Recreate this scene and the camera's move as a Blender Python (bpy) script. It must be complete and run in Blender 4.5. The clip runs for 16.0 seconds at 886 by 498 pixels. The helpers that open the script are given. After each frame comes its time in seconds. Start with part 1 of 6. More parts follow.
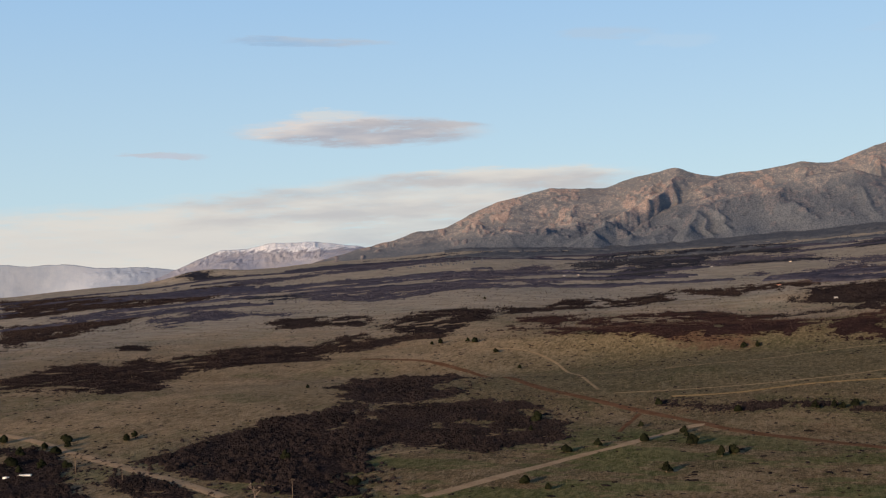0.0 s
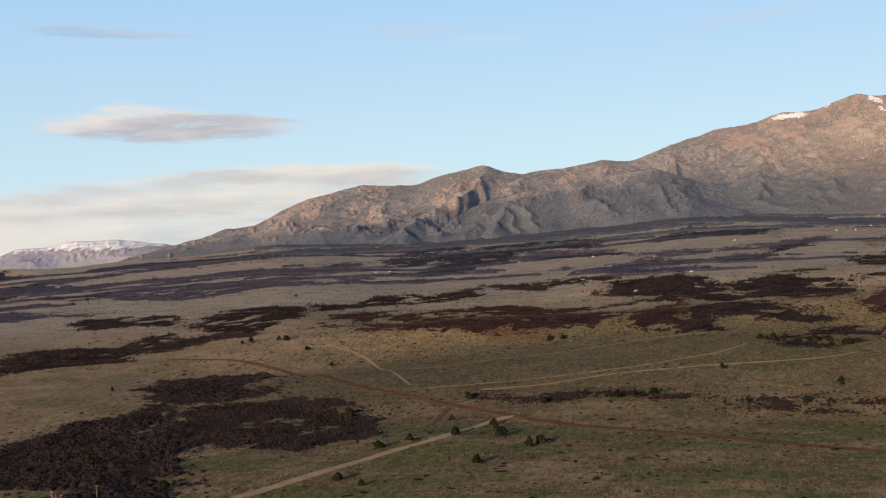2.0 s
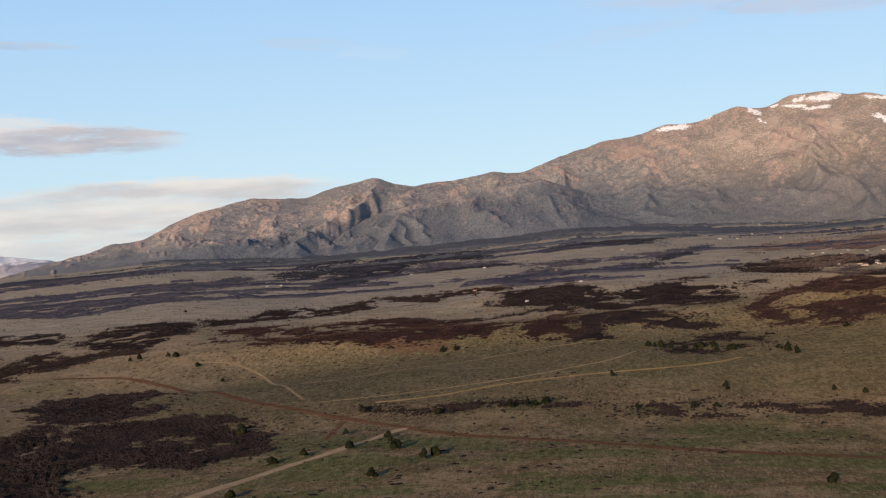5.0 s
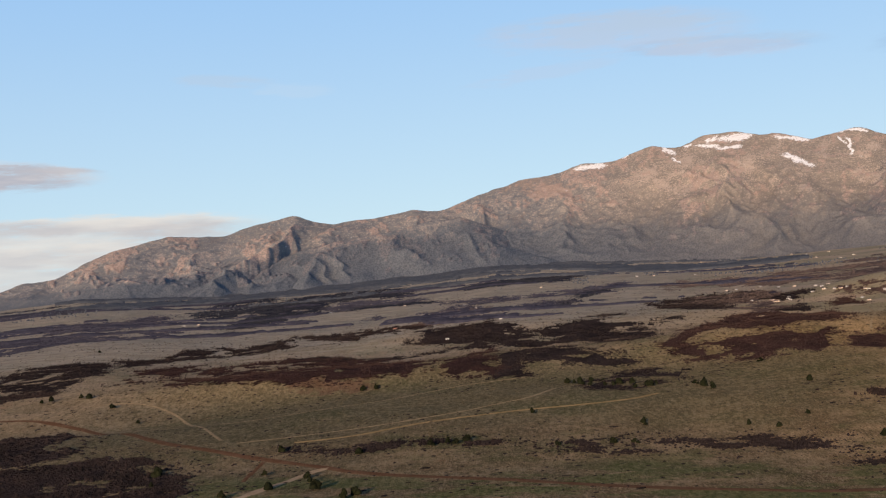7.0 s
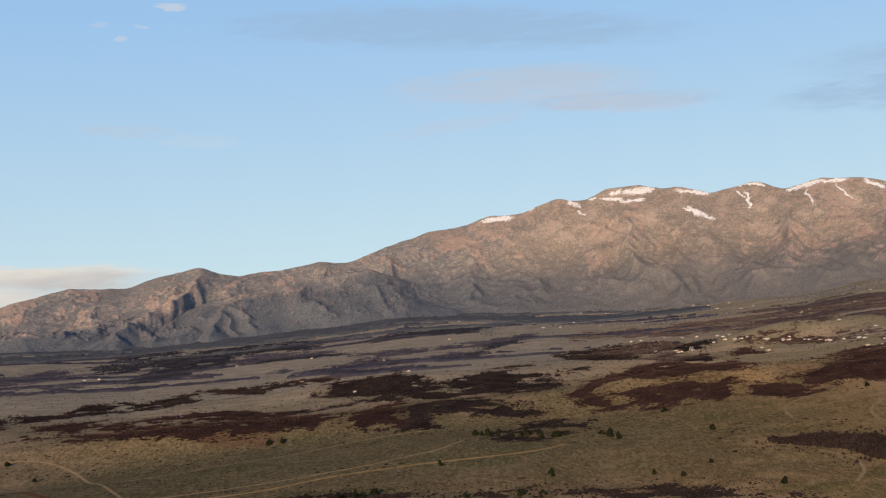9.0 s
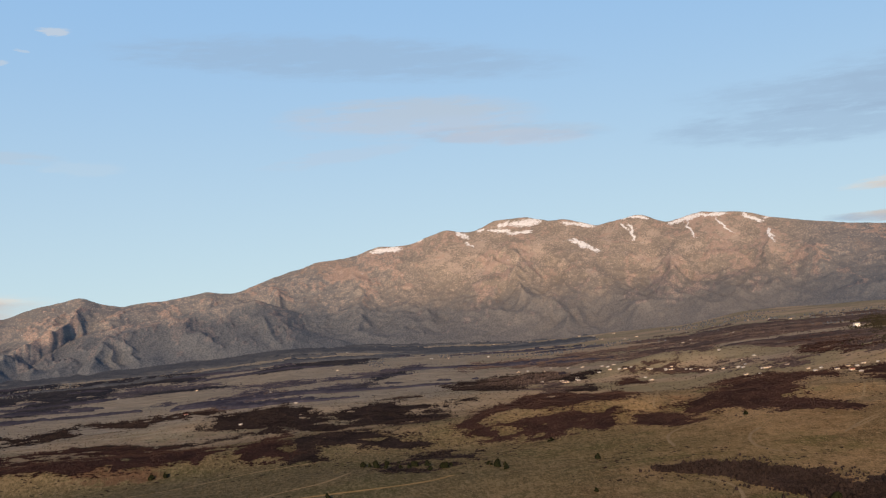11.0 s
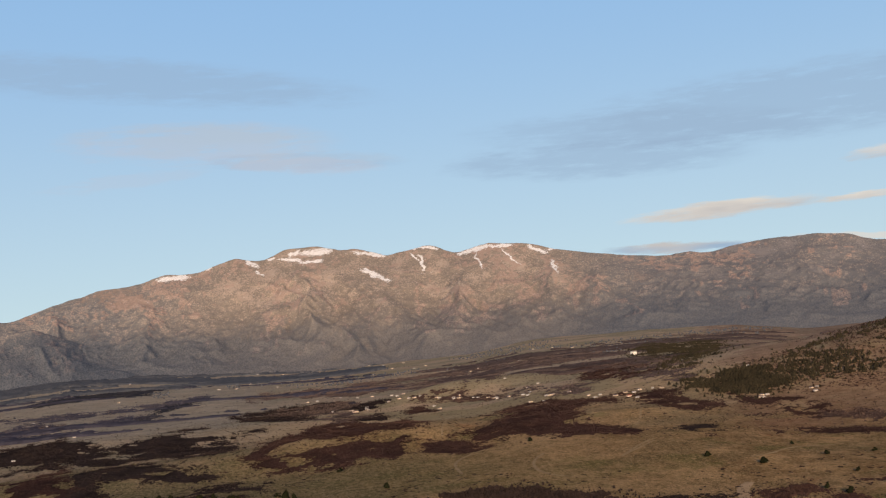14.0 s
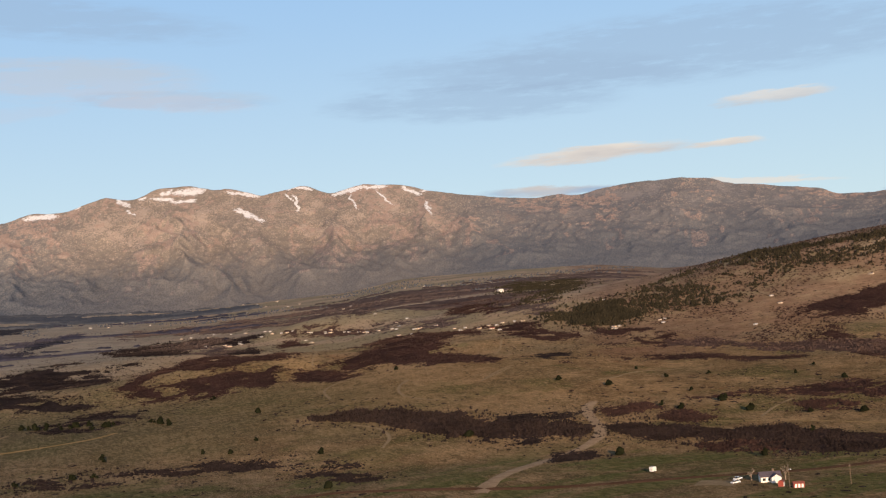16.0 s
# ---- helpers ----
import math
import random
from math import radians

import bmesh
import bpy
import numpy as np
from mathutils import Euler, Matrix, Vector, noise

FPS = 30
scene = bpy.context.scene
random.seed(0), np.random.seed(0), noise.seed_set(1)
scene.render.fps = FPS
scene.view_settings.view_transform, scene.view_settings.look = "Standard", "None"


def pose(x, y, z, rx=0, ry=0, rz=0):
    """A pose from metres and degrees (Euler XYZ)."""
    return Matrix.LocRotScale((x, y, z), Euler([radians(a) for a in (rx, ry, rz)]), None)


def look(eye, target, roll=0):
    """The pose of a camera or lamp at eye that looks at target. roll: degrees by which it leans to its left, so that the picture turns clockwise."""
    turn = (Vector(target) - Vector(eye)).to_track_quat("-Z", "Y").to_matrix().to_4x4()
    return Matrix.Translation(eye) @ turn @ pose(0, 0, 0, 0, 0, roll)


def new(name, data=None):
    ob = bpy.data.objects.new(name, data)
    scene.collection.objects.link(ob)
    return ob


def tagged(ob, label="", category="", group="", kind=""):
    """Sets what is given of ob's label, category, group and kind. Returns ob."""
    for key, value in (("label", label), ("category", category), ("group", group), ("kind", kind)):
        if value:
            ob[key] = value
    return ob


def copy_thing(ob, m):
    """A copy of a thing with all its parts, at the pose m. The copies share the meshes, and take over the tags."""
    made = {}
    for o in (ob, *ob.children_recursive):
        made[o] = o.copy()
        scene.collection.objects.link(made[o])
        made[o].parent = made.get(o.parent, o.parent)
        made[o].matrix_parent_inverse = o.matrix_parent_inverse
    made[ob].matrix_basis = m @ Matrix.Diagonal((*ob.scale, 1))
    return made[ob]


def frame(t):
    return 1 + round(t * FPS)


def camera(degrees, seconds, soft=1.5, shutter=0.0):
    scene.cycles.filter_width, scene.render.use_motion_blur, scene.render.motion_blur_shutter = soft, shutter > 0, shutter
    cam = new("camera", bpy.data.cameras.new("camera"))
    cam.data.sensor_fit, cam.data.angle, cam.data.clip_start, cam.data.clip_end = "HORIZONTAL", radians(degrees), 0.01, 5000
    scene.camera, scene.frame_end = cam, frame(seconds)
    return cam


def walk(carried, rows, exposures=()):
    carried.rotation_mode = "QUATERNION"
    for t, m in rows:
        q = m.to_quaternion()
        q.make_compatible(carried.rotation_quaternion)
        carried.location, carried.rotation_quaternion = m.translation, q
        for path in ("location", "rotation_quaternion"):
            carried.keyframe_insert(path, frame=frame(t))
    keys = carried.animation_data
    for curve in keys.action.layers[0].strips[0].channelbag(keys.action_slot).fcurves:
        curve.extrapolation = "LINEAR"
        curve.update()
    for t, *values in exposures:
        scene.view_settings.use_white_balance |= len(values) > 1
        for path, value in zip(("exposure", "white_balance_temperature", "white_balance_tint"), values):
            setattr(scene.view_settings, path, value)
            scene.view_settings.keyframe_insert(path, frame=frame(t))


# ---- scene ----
cam = camera(41.69, 16.0, soft=1.25)
EYE = 95.0
walk(cam, [
    (0.0, pose(0, 0, 95, 90.355, 2.251, 22.086)),
    (0.5, pose(0, 0, 95, 90.117, 2.300, 18.566)),
    (1.0, pose(0, 0, 95, 89.989, 2.430, 16.163)),
    (1.5, pose(0, 0, 95, 89.900, 2.520, 14.427)),
    (2.0, pose(0, 0, 95, 89.809, 2.614, 12.806)),
    (2.5, pose(0, 0, 95, 89.699, 2.729, 11.286)),
    (3.0, pose(0, 0, 95, 89.617, 2.848, 10.203)),
    (5.5, pose(0, 0, 95, 90.484, 3.347, 6.704)),
    (6.0, pose(0, 0, 95, 90.903, 3.388, 5.721)),
    (6.5, pose(0, 0, 95, 91.315, 3.439, 4.641)),
    (7.0, pose(0, 0, 95, 91.786, 3.512, 3.552)),
    (7.5, pose(0, 0, 95, 92.328, 3.552, 2.480)),
    (8.0, pose(0, 0, 95, 92.879, 3.622, 1.430)),
    (8.5, pose(0, 0, 95, 93.452, 3.684, 0.289)),
    (9.0, pose(0, 0, 95, 94.053, 3.743, -0.985)),
    (11.5, pose(0, 0, 95, 95.349, 4.010, -8.005)),
    (12.0, pose(0, 0, 95, 95.500, 4.096, -9.610)),
    (12.5, pose(0, 0, 95, 95.631, 4.190, -11.236)),
    (13.0, pose(0, 0, 95, 95.727, 4.307, -13.042)),
    (13.5, pose(0, 0, 95, 95.838, 4.376, -14.922)),
    (14.0, pose(0, 0, 95, 95.908, 4.411, -16.764)),
    (14.5, pose(0, 0, 95, 95.962, 4.452, -18.636)),
    (15.0, pose(-2.3, -13.0, 92.2, 95.656, 4.471, -20.310)),
    (15.5, pose(-5.6, -29.0, 89.0, 94.089, 4.555, -21.788)),
    (16.0, pose(-9.3, -44.8, 86.4, 92.588, 4.540, -22.880)),
], exposures=[(0.0, 0.17, 6500, 10), (1.0, 0.30, 6560, 10), (3.0, 0.37, 6700, 10), (6.0, 0.33, 6430, 11), (7.5, 0.26, 6460, 11), (9.0, 0.22, 6700, 10), (12.5, 0.18, 6800, 11), (14.5, 0.15, 6800, 11), (16.0, 0.28, 6850, 12)])

# ---- sky and sun ----
SUN_BEARING, SUN_HEIGHT = 194.0, 11.5
world = bpy.data.worlds.new("sky")
scene.world = world
world.use_nodes = True
wn, wl = world.node_tree.nodes, world.node_tree.links
wn.clear()


def wnode(kind, **sets):
    n = wn.new(kind)
    for key, value in sets.items():
        if key == "operation":
            n.operation = value
        elif key == "blend_type":
            n.blend_type = value
        elif key == "data_type":
            n.data_type = value
    return n


def wmath(op, a, b=None, c=None, clamp=False):
    n = wnode("ShaderNodeMath", operation=op)
    n.use_clamp = clamp
    for i, value in enumerate((a, b, c)):
        if value is None:
            continue
        if isinstance(value, (int, float)):
            n.inputs[i].default_value = value
        else:
            wl.new(value, n.inputs[i])
    return n.outputs[0]


def wmix(fac, a, b):
    n = wn.new("ShaderNodeMix")
    n.data_type = "RGBA"
    for socket, value in ((n.inputs[0], fac), (n.inputs[6], a), (n.inputs[7], b)):
        if isinstance(value, (int, float)):
            socket.default_value = value
        elif isinstance(value, tuple):
            socket.default_value = (*value, 1)
        else:
            wl.new(value, socket)
    return n.outputs[2]


sky = wn.new("ShaderNodeTexSky")
sky.sky_type = "NISHITA"
sky.sun_disc = False
sky.sun_elevation, sky.sun_rotation = radians(SUN_HEIGHT), radians(SUN_BEARING)
sky.altitude, sky.air_density, sky.dust_density, sky.ozone_density = 1900, 1.0, 0.6, 1.4
coord = wn.new("ShaderNodeTexCoord")
sky_noise = wn.new("ShaderNodeTexNoise")
sky_noise.inputs["Scale"].default_value, sky_noise.inputs["Detail"].default_value = 26.0, 8.0
sky_noise.inputs["Roughness"].default_value = 0.66
squash = wn.new("ShaderNodeMapping")
squash.inputs["Scale"].default_value = (1, 1, 6.5)
wl.new(coord.outputs["Generated"], squash.inputs["Vector"])
wl.new(squash.outputs[0], sky_noise.inputs["Vector"])
fine_noise = wn.new("ShaderNodeTexNoise")
fine_noise.inputs["Scale"].default_value, fine_noise.inputs["Detail"].default_value = 11.0, 6.0
wl.new(squash.outputs[0], fine_noise.inputs["Vector"])
# ragged rims: the direction is pushed about a little
push = wn.new("ShaderNodeVectorMath")
push.operation = "MULTIPLY_ADD"
wl.new(sky_noise.outputs["Color"], push.inputs[0])
push.inputs[1].default_value = (0.03, 0.03, 0.012)
wl.new(coord.outputs["Generated"], push.inputs[2])
shift = wn.new("ShaderNodeVectorMath")
shift.operation = "SUBTRACT"
wl.new(push.outputs[0], shift.inputs[0])
shift.inputs[1].default_value = (0.015, 0.015, 0.006)

SKY_GAIN = 0.085
tint = wn.new("ShaderNodeMix")
tint.data_type, tint.blend_type = "RGBA", "MULTIPLY"
tint.inputs[0].default_value = 1.0
wl.new(sky.outputs[0], tint.inputs[6])
tint.inputs[7].default_value = (1.0, 1.0, 1.0, 1)
# thin high haze evens the clear sky out: paler low down, bluer overhead
split = wn.new("ShaderNodeSeparateXYZ")
wl.new(coord.outputs["Generated"], split.inputs[0])
rise = wn.new("ShaderNodeMapRange")
rise.interpolation_type = "SMOOTHSTEP"
rise.inputs["From Min"].default_value, rise.inputs["From Max"].default_value = 0.0, 0.36
wl.new(split.outputs[2], rise.inputs["Value"])
sky_colour = wmix(0.8, tint.outputs[2], wmix(rise.outputs[0], (5.8, 7.7, 8.8), (3.25, 5.9, 9.6)))
top = wn.new("ShaderNodeMapRange")
top.interpolation_type = "SMOOTHSTEP"
top.inputs["From Min"].default_value, top.inputs["From Max"].default_value = 0.30, 0.62
wl.new(split.outputs[2], top.inputs["Value"])
sky_colour = wmix(top.outputs[0], sky_colour, (0.7, 1.25, 2.4))


def cloud(bearing, height, half_width, half_height, tilt, density, colour, shade, rag=0.9):
    """A flat bank of cloud at that bearing and height in degrees; shade is the colour of its darker side."""
    global sky_colour
    a, e, k = radians(bearing), radians(height), radians(tilt)
    right = Vector((math.cos(a), -math.sin(a), 0))
    up = Vector((-math.sin(a) * math.sin(e), -math.cos(a) * math.sin(e), math.cos(e)))
    along = right * math.cos(k) + up * math.sin(k)
    across = up * math.cos(k) - right * math.sin(k)
    dots = []
    for axis, size in ((along, half_width), (across, half_height)):
        middle = Vector((math.sin(a) * math.cos(e), math.cos(a) * math.cos(e), math.sin(e))).dot(axis)
        n = wnode("ShaderNodeVectorMath", operation="DOT_PRODUCT")
        wl.new(shift.outputs[0], n.inputs[0])
        n.inputs[1].default_value = axis / math.radians(size)
        dots.append(n.outputs["Value"])
    q = wmath("MULTIPLY_ADD", dots[0], dots[0], wmath("MULTIPLY", dots[1], dots[1]))
    body = wmath("SUBTRACT", 1.0, wmath("MULTIPLY", q, 0.8), clamp=True)
    grain = wmath("MULTIPLY_ADD", sky_noise.outputs["Fac"], 3.2 * rag, -1.6 * rag)
    m = wn.new("ShaderNodeMapRange")
    m.interpolation_type = "SMOOTHSTEP"
    m.inputs["From Min"].default_value, m.inputs["From Max"].default_value = 0.05, 0.75
    m.inputs["To Max"].default_value = density
    wl.new(wmath("MULTIPLY", body, wmath("ADD", grain, 0.85)), m.inputs["Value"])
    side = wmath("MULTIPLY_ADD", dots[1], 0.4, wmath("MULTIPLY_ADD", fine_noise.outputs["Fac"], 3.4, -1.25), clamp=True)
    sky_colour = wmix(m.outputs[0], sky_colour, wmix(side, shade, colour))


WARM, GREY, LILAC, BLUE = (7.7, 7.25, 6.65), (5.7, 5.5, 5.5), (5.6, 5.7, 6.6), (3.2, 4.6, 6.5)
cloud(-30.4, 1.53, 20.72, 2.01, 1.7, 0.75, WARM, GREY, 0.70)
cloud(-39.2, 1.03, 12.70, 2.01, -0.3, 0.70, WARM, WARM, 0.60)
cloud(-41.5, -0.46, 16.71, 1.34, -0.3, 0.55, WARM, WARM, 0.30)
cloud(-24.3, 2.96, 12.70, 1.27, 2.7, 0.65, WARM, GREY, 0.70)
cloud(-19.3, 3.81, 7.19, 0.50, -0.3, 0.85, WARM, GREY, 0.60)
cloud(-16.5, 3.41, 3.01, 0.47, -2.3, 0.80, WARM, GREY, 0.60)
cloud(-25.8, 6.26, 6.35, 0.80, -1.3, 0.95, (7.6, 6.9, 6.5), (4.6, 4.6, 5.1), 0.80)
cloud(-23.6, 6.45, 4.2, 0.35, -1.0, 0.7, (5.2, 5.0, 5.2), (4.3, 4.5, 5.1), 0.9)
cloud(-27.5, 7.13, 2.01, 0.27, -2.3, 0.60, WARM, WARM, 0.80)
cloud(-28.2, 10.64, 4.18, 0.27, -2.3, 0.55, GREY, BLUE, 0.80)
cloud(-35.5, 5.33, 2.34, 0.17, -2.3, 0.70, GREY, LILAC, 0.60)
cloud(-13.7, 10.49, 2.67, 0.33, -2.3, 0.20, GREY, GREY, 0.80)
cloud(-10.2, 9.89, 2.01, 0.47, -2.3, 0.10, WARM, WARM, 1.10)
cloud(2.0, 10.02, 4.35, 0.40, 6.4, 0.20, LILAC, LILAC, 1.10)
cloud(-11.3, 16.25, 0.80, 0.20, -3.8, 0.40, WARM, WARM, 1.40)
cloud(-13.8, 14.79, 0.33, 0.13, -3.8, 0.30, WARM, WARM, 1.40)
cloud(-12.7, 15.31, 0.30, 0.10, -3.8, 0.25, WARM, WARM, 1.40)
cloud(-14.7, 15.46, 0.47, 0.17, -3.8, 0.15, WARM, WARM, 1.40)
cloud(2.6, 14.78, 12.0, 1.15, -4.3, 0.50, BLUE, BLUE, 0.75)
cloud(5.8, 11.72, 6.8, 1.10, -1.3, 0.40, GREY, LILAC, 0.80)
cloud(10.8, 10.66, 5.03, 0.54, -2.3, 0.30, GREY, BLUE, 1.20)
cloud(10.8, 10.44, 4.02, 0.47, -4.3, 0.40, LILAC, LILAC, 0.90)
cloud(25.2, 9.63, 7.71, 1.05, -2.3, 0.50, BLUE, BLUE, 0.75)
cloud(36.2, 11.27, 13.14, 1.9, -0.7, 0.50, BLUE, BLUE, 0.85)
cloud(27.6, 10.87, 8.99, 1.05, -3.7, 0.38, BLUE, BLUE, 0.75)
cloud(31.0, 6.62, 4.84, 0.42, 1.3, 0.95, WARM, GREY, 0.60)
cloud(37.0, 6.52, 2.01, 0.21, -0.7, 0.90, WARM, GREY, 0.60)
cloud(39.6, 8.43, 2.94, 0.35, 0.3, 0.70, WARM, GREY, 0.80)
cloud(28.8, 4.97, 3.80, 0.31, -2.7, 0.90, GREY, BLUE, 0.50)
cloud(45.5, 3.42, 1.76, 0.27, -4.8, 0.80, BLUE, BLUE, 0.70)
cloud(38.1, 4.60, 4.58, 0.19, -4.8, 0.70, WARM, WARM, 0.70)

back = wn.new("ShaderNodeBackground")
back.inputs["Strength"].default_value = SKY_GAIN
wl.new(sky_colour, back.inputs["Color"])
wo = wn.new("ShaderNodeOutputWorld")
wl.new(back.outputs[0], wo.inputs["Surface"])

sun = new("sun", bpy.data.lights.new("sun", "SUN"))
sun.data.energy, sun.data.angle, sun.data.color = 5.0, radians(0.6), (1.0, 0.74, 0.50)
_a, _e = radians(SUN_BEARING), radians(SUN_HEIGHT)
sun.matrix_world = look((0, 0, 0), (-math.sin(_a) * math.cos(_e), -math.cos(_a) * math.cos(_e), -math.sin(_e)))

# ---- materials ----


class Mat:
    """A node material with short ways to add nodes."""

    def __init__(self, name, rough=0.9, gloss=0.0):
        self.m = bpy.data.materials.new(name)
        self.m.use_nodes = True
        self.n, self.l = self.m.node_tree.nodes, self.m.node_tree.links
        self.b = self.n["Principled BSDF"]
        self.b.inputs["Roughness"].default_value = rough
        self.b.inputs["Specular IOR Level"].default_value = gloss
        self.geo = self.n.new("ShaderNodeNewGeometry")
        self.pos = self.geo.outputs["Position"]

    def noise(self, scale, detail=4.0, rough=0.6, stretch=None, vec=None):
        n = self.n.new("ShaderNodeTexNoise")
        n.inputs["Scale"].default_value, n.inputs["Detail"].default_value, n.inputs["Roughness"].default_value = scale, detail, rough
        v = vec or self.pos
        if stretch:
            mp = self.n.new("ShaderNodeMapping")
            mp.inputs["Scale"].default_value = stretch
            self.l.new(v, mp.inputs["Vector"])
            v = mp.outputs[0]
        self.l.new(v, n.inputs["Vector"])
        return n.outputs["Fac"]

    def put(self, socket, value):
        if isinstance(value, (int, float)):
            socket.default_value = value
        elif isinstance(value, tuple):
            socket.default_value = (*value, 1)
        else:
            self.l.new(value, socket)

    def ramp(self, value, lo, hi):
        n = self.n.new("ShaderNodeMapRange")
        n.interpolation_type = "SMOOTHSTEP"
        n.inputs["From Min"].default_value, n.inputs["From Max"].default_value = lo, hi
        self.put(n.inputs["Value"], value)
        return n.outputs[0]

    def math(self, op, a, b=0.0, c=0.0):
        n = self.n.new("ShaderNodeMath")
        n.operation = op
        for i, v in enumerate((a, b, c)):
            self.put(n.inputs[i], v)
        return n.outputs[0]

    def mix(self, fac, a, b):
        n = self.n.new("ShaderNodeMix")
        n.data_type = "RGBA"
        for s, v in ((n.inputs[0], fac), (n.inputs[6], a), (n.inputs[7], b)):
            self.put(s, v)
        return n.outputs[2]

    def axis(self, which):
        n = self.n.new("ShaderNodeSeparateXYZ")
        self.l.new(self.pos, n.inputs[0])
        return n.outputs[which]

    def island(self):
        return self.geo.outputs["Random Per Island"]

    def done(self, colour, bump=None, strength=0.4, distance=1.0):
        self.put(self.b.inputs["Base Color"], colour)
        if bump is not None:
            n = self.n.new("ShaderNodeBump")
            n.inputs["Strength"].default_value, n.inputs["Distance"].default_value = strength, distance
            self.l.new(bump, n.inputs["Height"])
            self.l.new(n.outputs[0], self.b.inputs["Normal"])
        return self.m


def grass_material():
    k = Mat("dry_grass")
    big, mid = k.noise(.0045, 4), k.noise(.021, 5, .65)
    patch, small, tuft = k.noise(.075, 4, .7, (1.2, .6, 1)), k.noise(.36, 4, .75, (1, .4, 1)), k.noise(1.1, 3, .75, (1, .4, 1))
    streak = k.noise(.014, 5, .65, (.7, 1.2, 1))
    c = k.mix(k.ramp(mid, .38, .62), (0.158, 0.103, 0.058), (0.315, 0.214, 0.124))
    c = k.mix(k.math("MULTIPLY", k.ramp(streak, .46, .62), .8), c, (0.142, 0.106, 0.062))
    c = k.mix(k.math("MULTIPLY", k.ramp(k.noise(.010, 4, .65), .52, .62), .8), c, (0.082, 0.083, 0.033))
    c = k.mix(k.math("MULTIPLY", k.ramp(k.noise(.015, 5, .7), .63, .72), .7), c, (0.226, 0.099, 0.053))
    c = k.mix(k.math("MULTIPLY", k.ramp(big, .50, .64), .55), c, (0.299, 0.207, 0.128))
    c = k.mix(k.math("MULTIPLY", k.ramp(patch, .52, .62), .65), c, (0.095, 0.071, 0.040))
    c = k.mix(k.math("MULTIPLY", k.ramp(small, .52, .66), .65), c, (0.357, 0.253, 0.156))
    c = k.mix(k.math("MULTIPLY", k.ramp(small, .46, .36), .55), c, (0.076, 0.061, 0.033))
    c = k.mix(k.math("MULTIPLY", k.ramp(tuft, .54, .62), .7), c, (0.074, 0.057, 0.032))
    c = k.mix(k.math("MULTIPLY", k.ramp(tuft, .46, .38), .5), c, (0.40, 0.29, 0.175))
    # darker, greener grass near, paler grass out on the plain, greyed with distance in place of haze
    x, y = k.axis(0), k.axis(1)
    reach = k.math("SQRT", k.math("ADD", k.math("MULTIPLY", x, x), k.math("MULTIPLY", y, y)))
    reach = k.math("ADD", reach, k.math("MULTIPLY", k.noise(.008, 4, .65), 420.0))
    c = k.mix(k.math("MULTIPLY", k.ramp(reach, 860, 690), .16), c, k.mix(k.ramp(small, .4, .62), (0.063, 0.057, 0.024), (0.158, 0.119, 0.065)))
    lush = k.math("MULTIPLY", k.ramp(k.noise(.018, 5, .7, (.6, 1.3, 1)), .47, .55), k.ramp(reach, 900, 740))
    c = k.mix(k.math("MULTIPLY", lush, .75), c, k.mix(k.ramp(small, .4, .6), (.068, .082, .028), (.135, .135, .056)))
    olive = k.math("MULTIPLY", k.ramp(x, 400, 180), k.math("MULTIPLY", k.math("MULTIPLY", k.ramp(reach, 1400, 1200), k.ramp(reach, 860, 1000)), k.ramp(x, -420, -200)))
    c = k.mix(k.math("MULTIPLY", olive, .6), c, k.mix(k.ramp(small, .4, .62), (.085, .078, .040), (.19, .158, .090)))
    # bare red earth on the scarp
    red = k.math("ADD", k.math("POWER", k.math("MULTIPLY", k.math("ADD", x, 165.0), .017), 2.0), k.math("POWER", k.math("MULTIPLY", k.math("SUBTRACT", y, 975.0), .028), 2.0))
    red = k.math("ADD", red, k.math("MULTIPLY", k.math("SUBTRACT", k.noise(.045, 5, .7), .5), 2.6))
    c = k.mix(k.math("MULTIPLY", k.ramp(red, .6, .1), .6), c, (0.15, 0.062, 0.045))
    # reddish soil on the wooded hill
    side = k.math("ADD", k.math("SUBTRACT", x, k.math("MULTIPLY", y, .55)), k.math("MULTIPLY", k.math("SUBTRACT", k.noise(.01, 5, .7), .5), 240.0))
    hill = k.math("MULTIPLY", k.ramp(side, -10, 90), k.ramp(y, 780, 900))
    hill = k.math("MULTIPLY", hill, k.ramp(k.noise(.02, 5, .7), .30, .55))
    fields = k.math("MULTIPLY", k.ramp(k.math("DIVIDE", x, k.math("MAXIMUM", y, 1.0)), .10, .2), k.ramp(reach, 1350, 1600))
    earth = k.mix(k.ramp(k.noise(.09, 4, .7), .4, .6), (0.125, 0.068, 0.055), (0.215, 0.130, 0.105))
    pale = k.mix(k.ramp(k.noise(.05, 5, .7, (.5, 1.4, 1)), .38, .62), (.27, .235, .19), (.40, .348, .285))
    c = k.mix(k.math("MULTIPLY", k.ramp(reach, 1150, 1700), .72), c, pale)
    green = k.mix(k.ramp(k.noise(.006, 4, .6, (.8, 1.6, 1)), .44, .54), (.36, .27, .19), (.23, .195, .125))
    c = k.mix(k.math("MULTIPLY", fields, .7), c, green)
    c = k.mix(k.math("MULTIPLY", hill, .6), c, earth)
    dry = k.math("MULTIPLY", k.ramp(k.math("ADD", x, k.math("MULTIPLY", k.noise(.009, 4, .6), 200.0)), -120, -240), k.math("MULTIPLY", k.ramp(reach, 640, 760), k.ramp(reach, 1500, 1200)))
    c = k.mix(k.math("MULTIPLY", dry, .28), c, k.mix(k.ramp(small, .4, .6), (.27, .20, .125), (.44, .335, .22)))
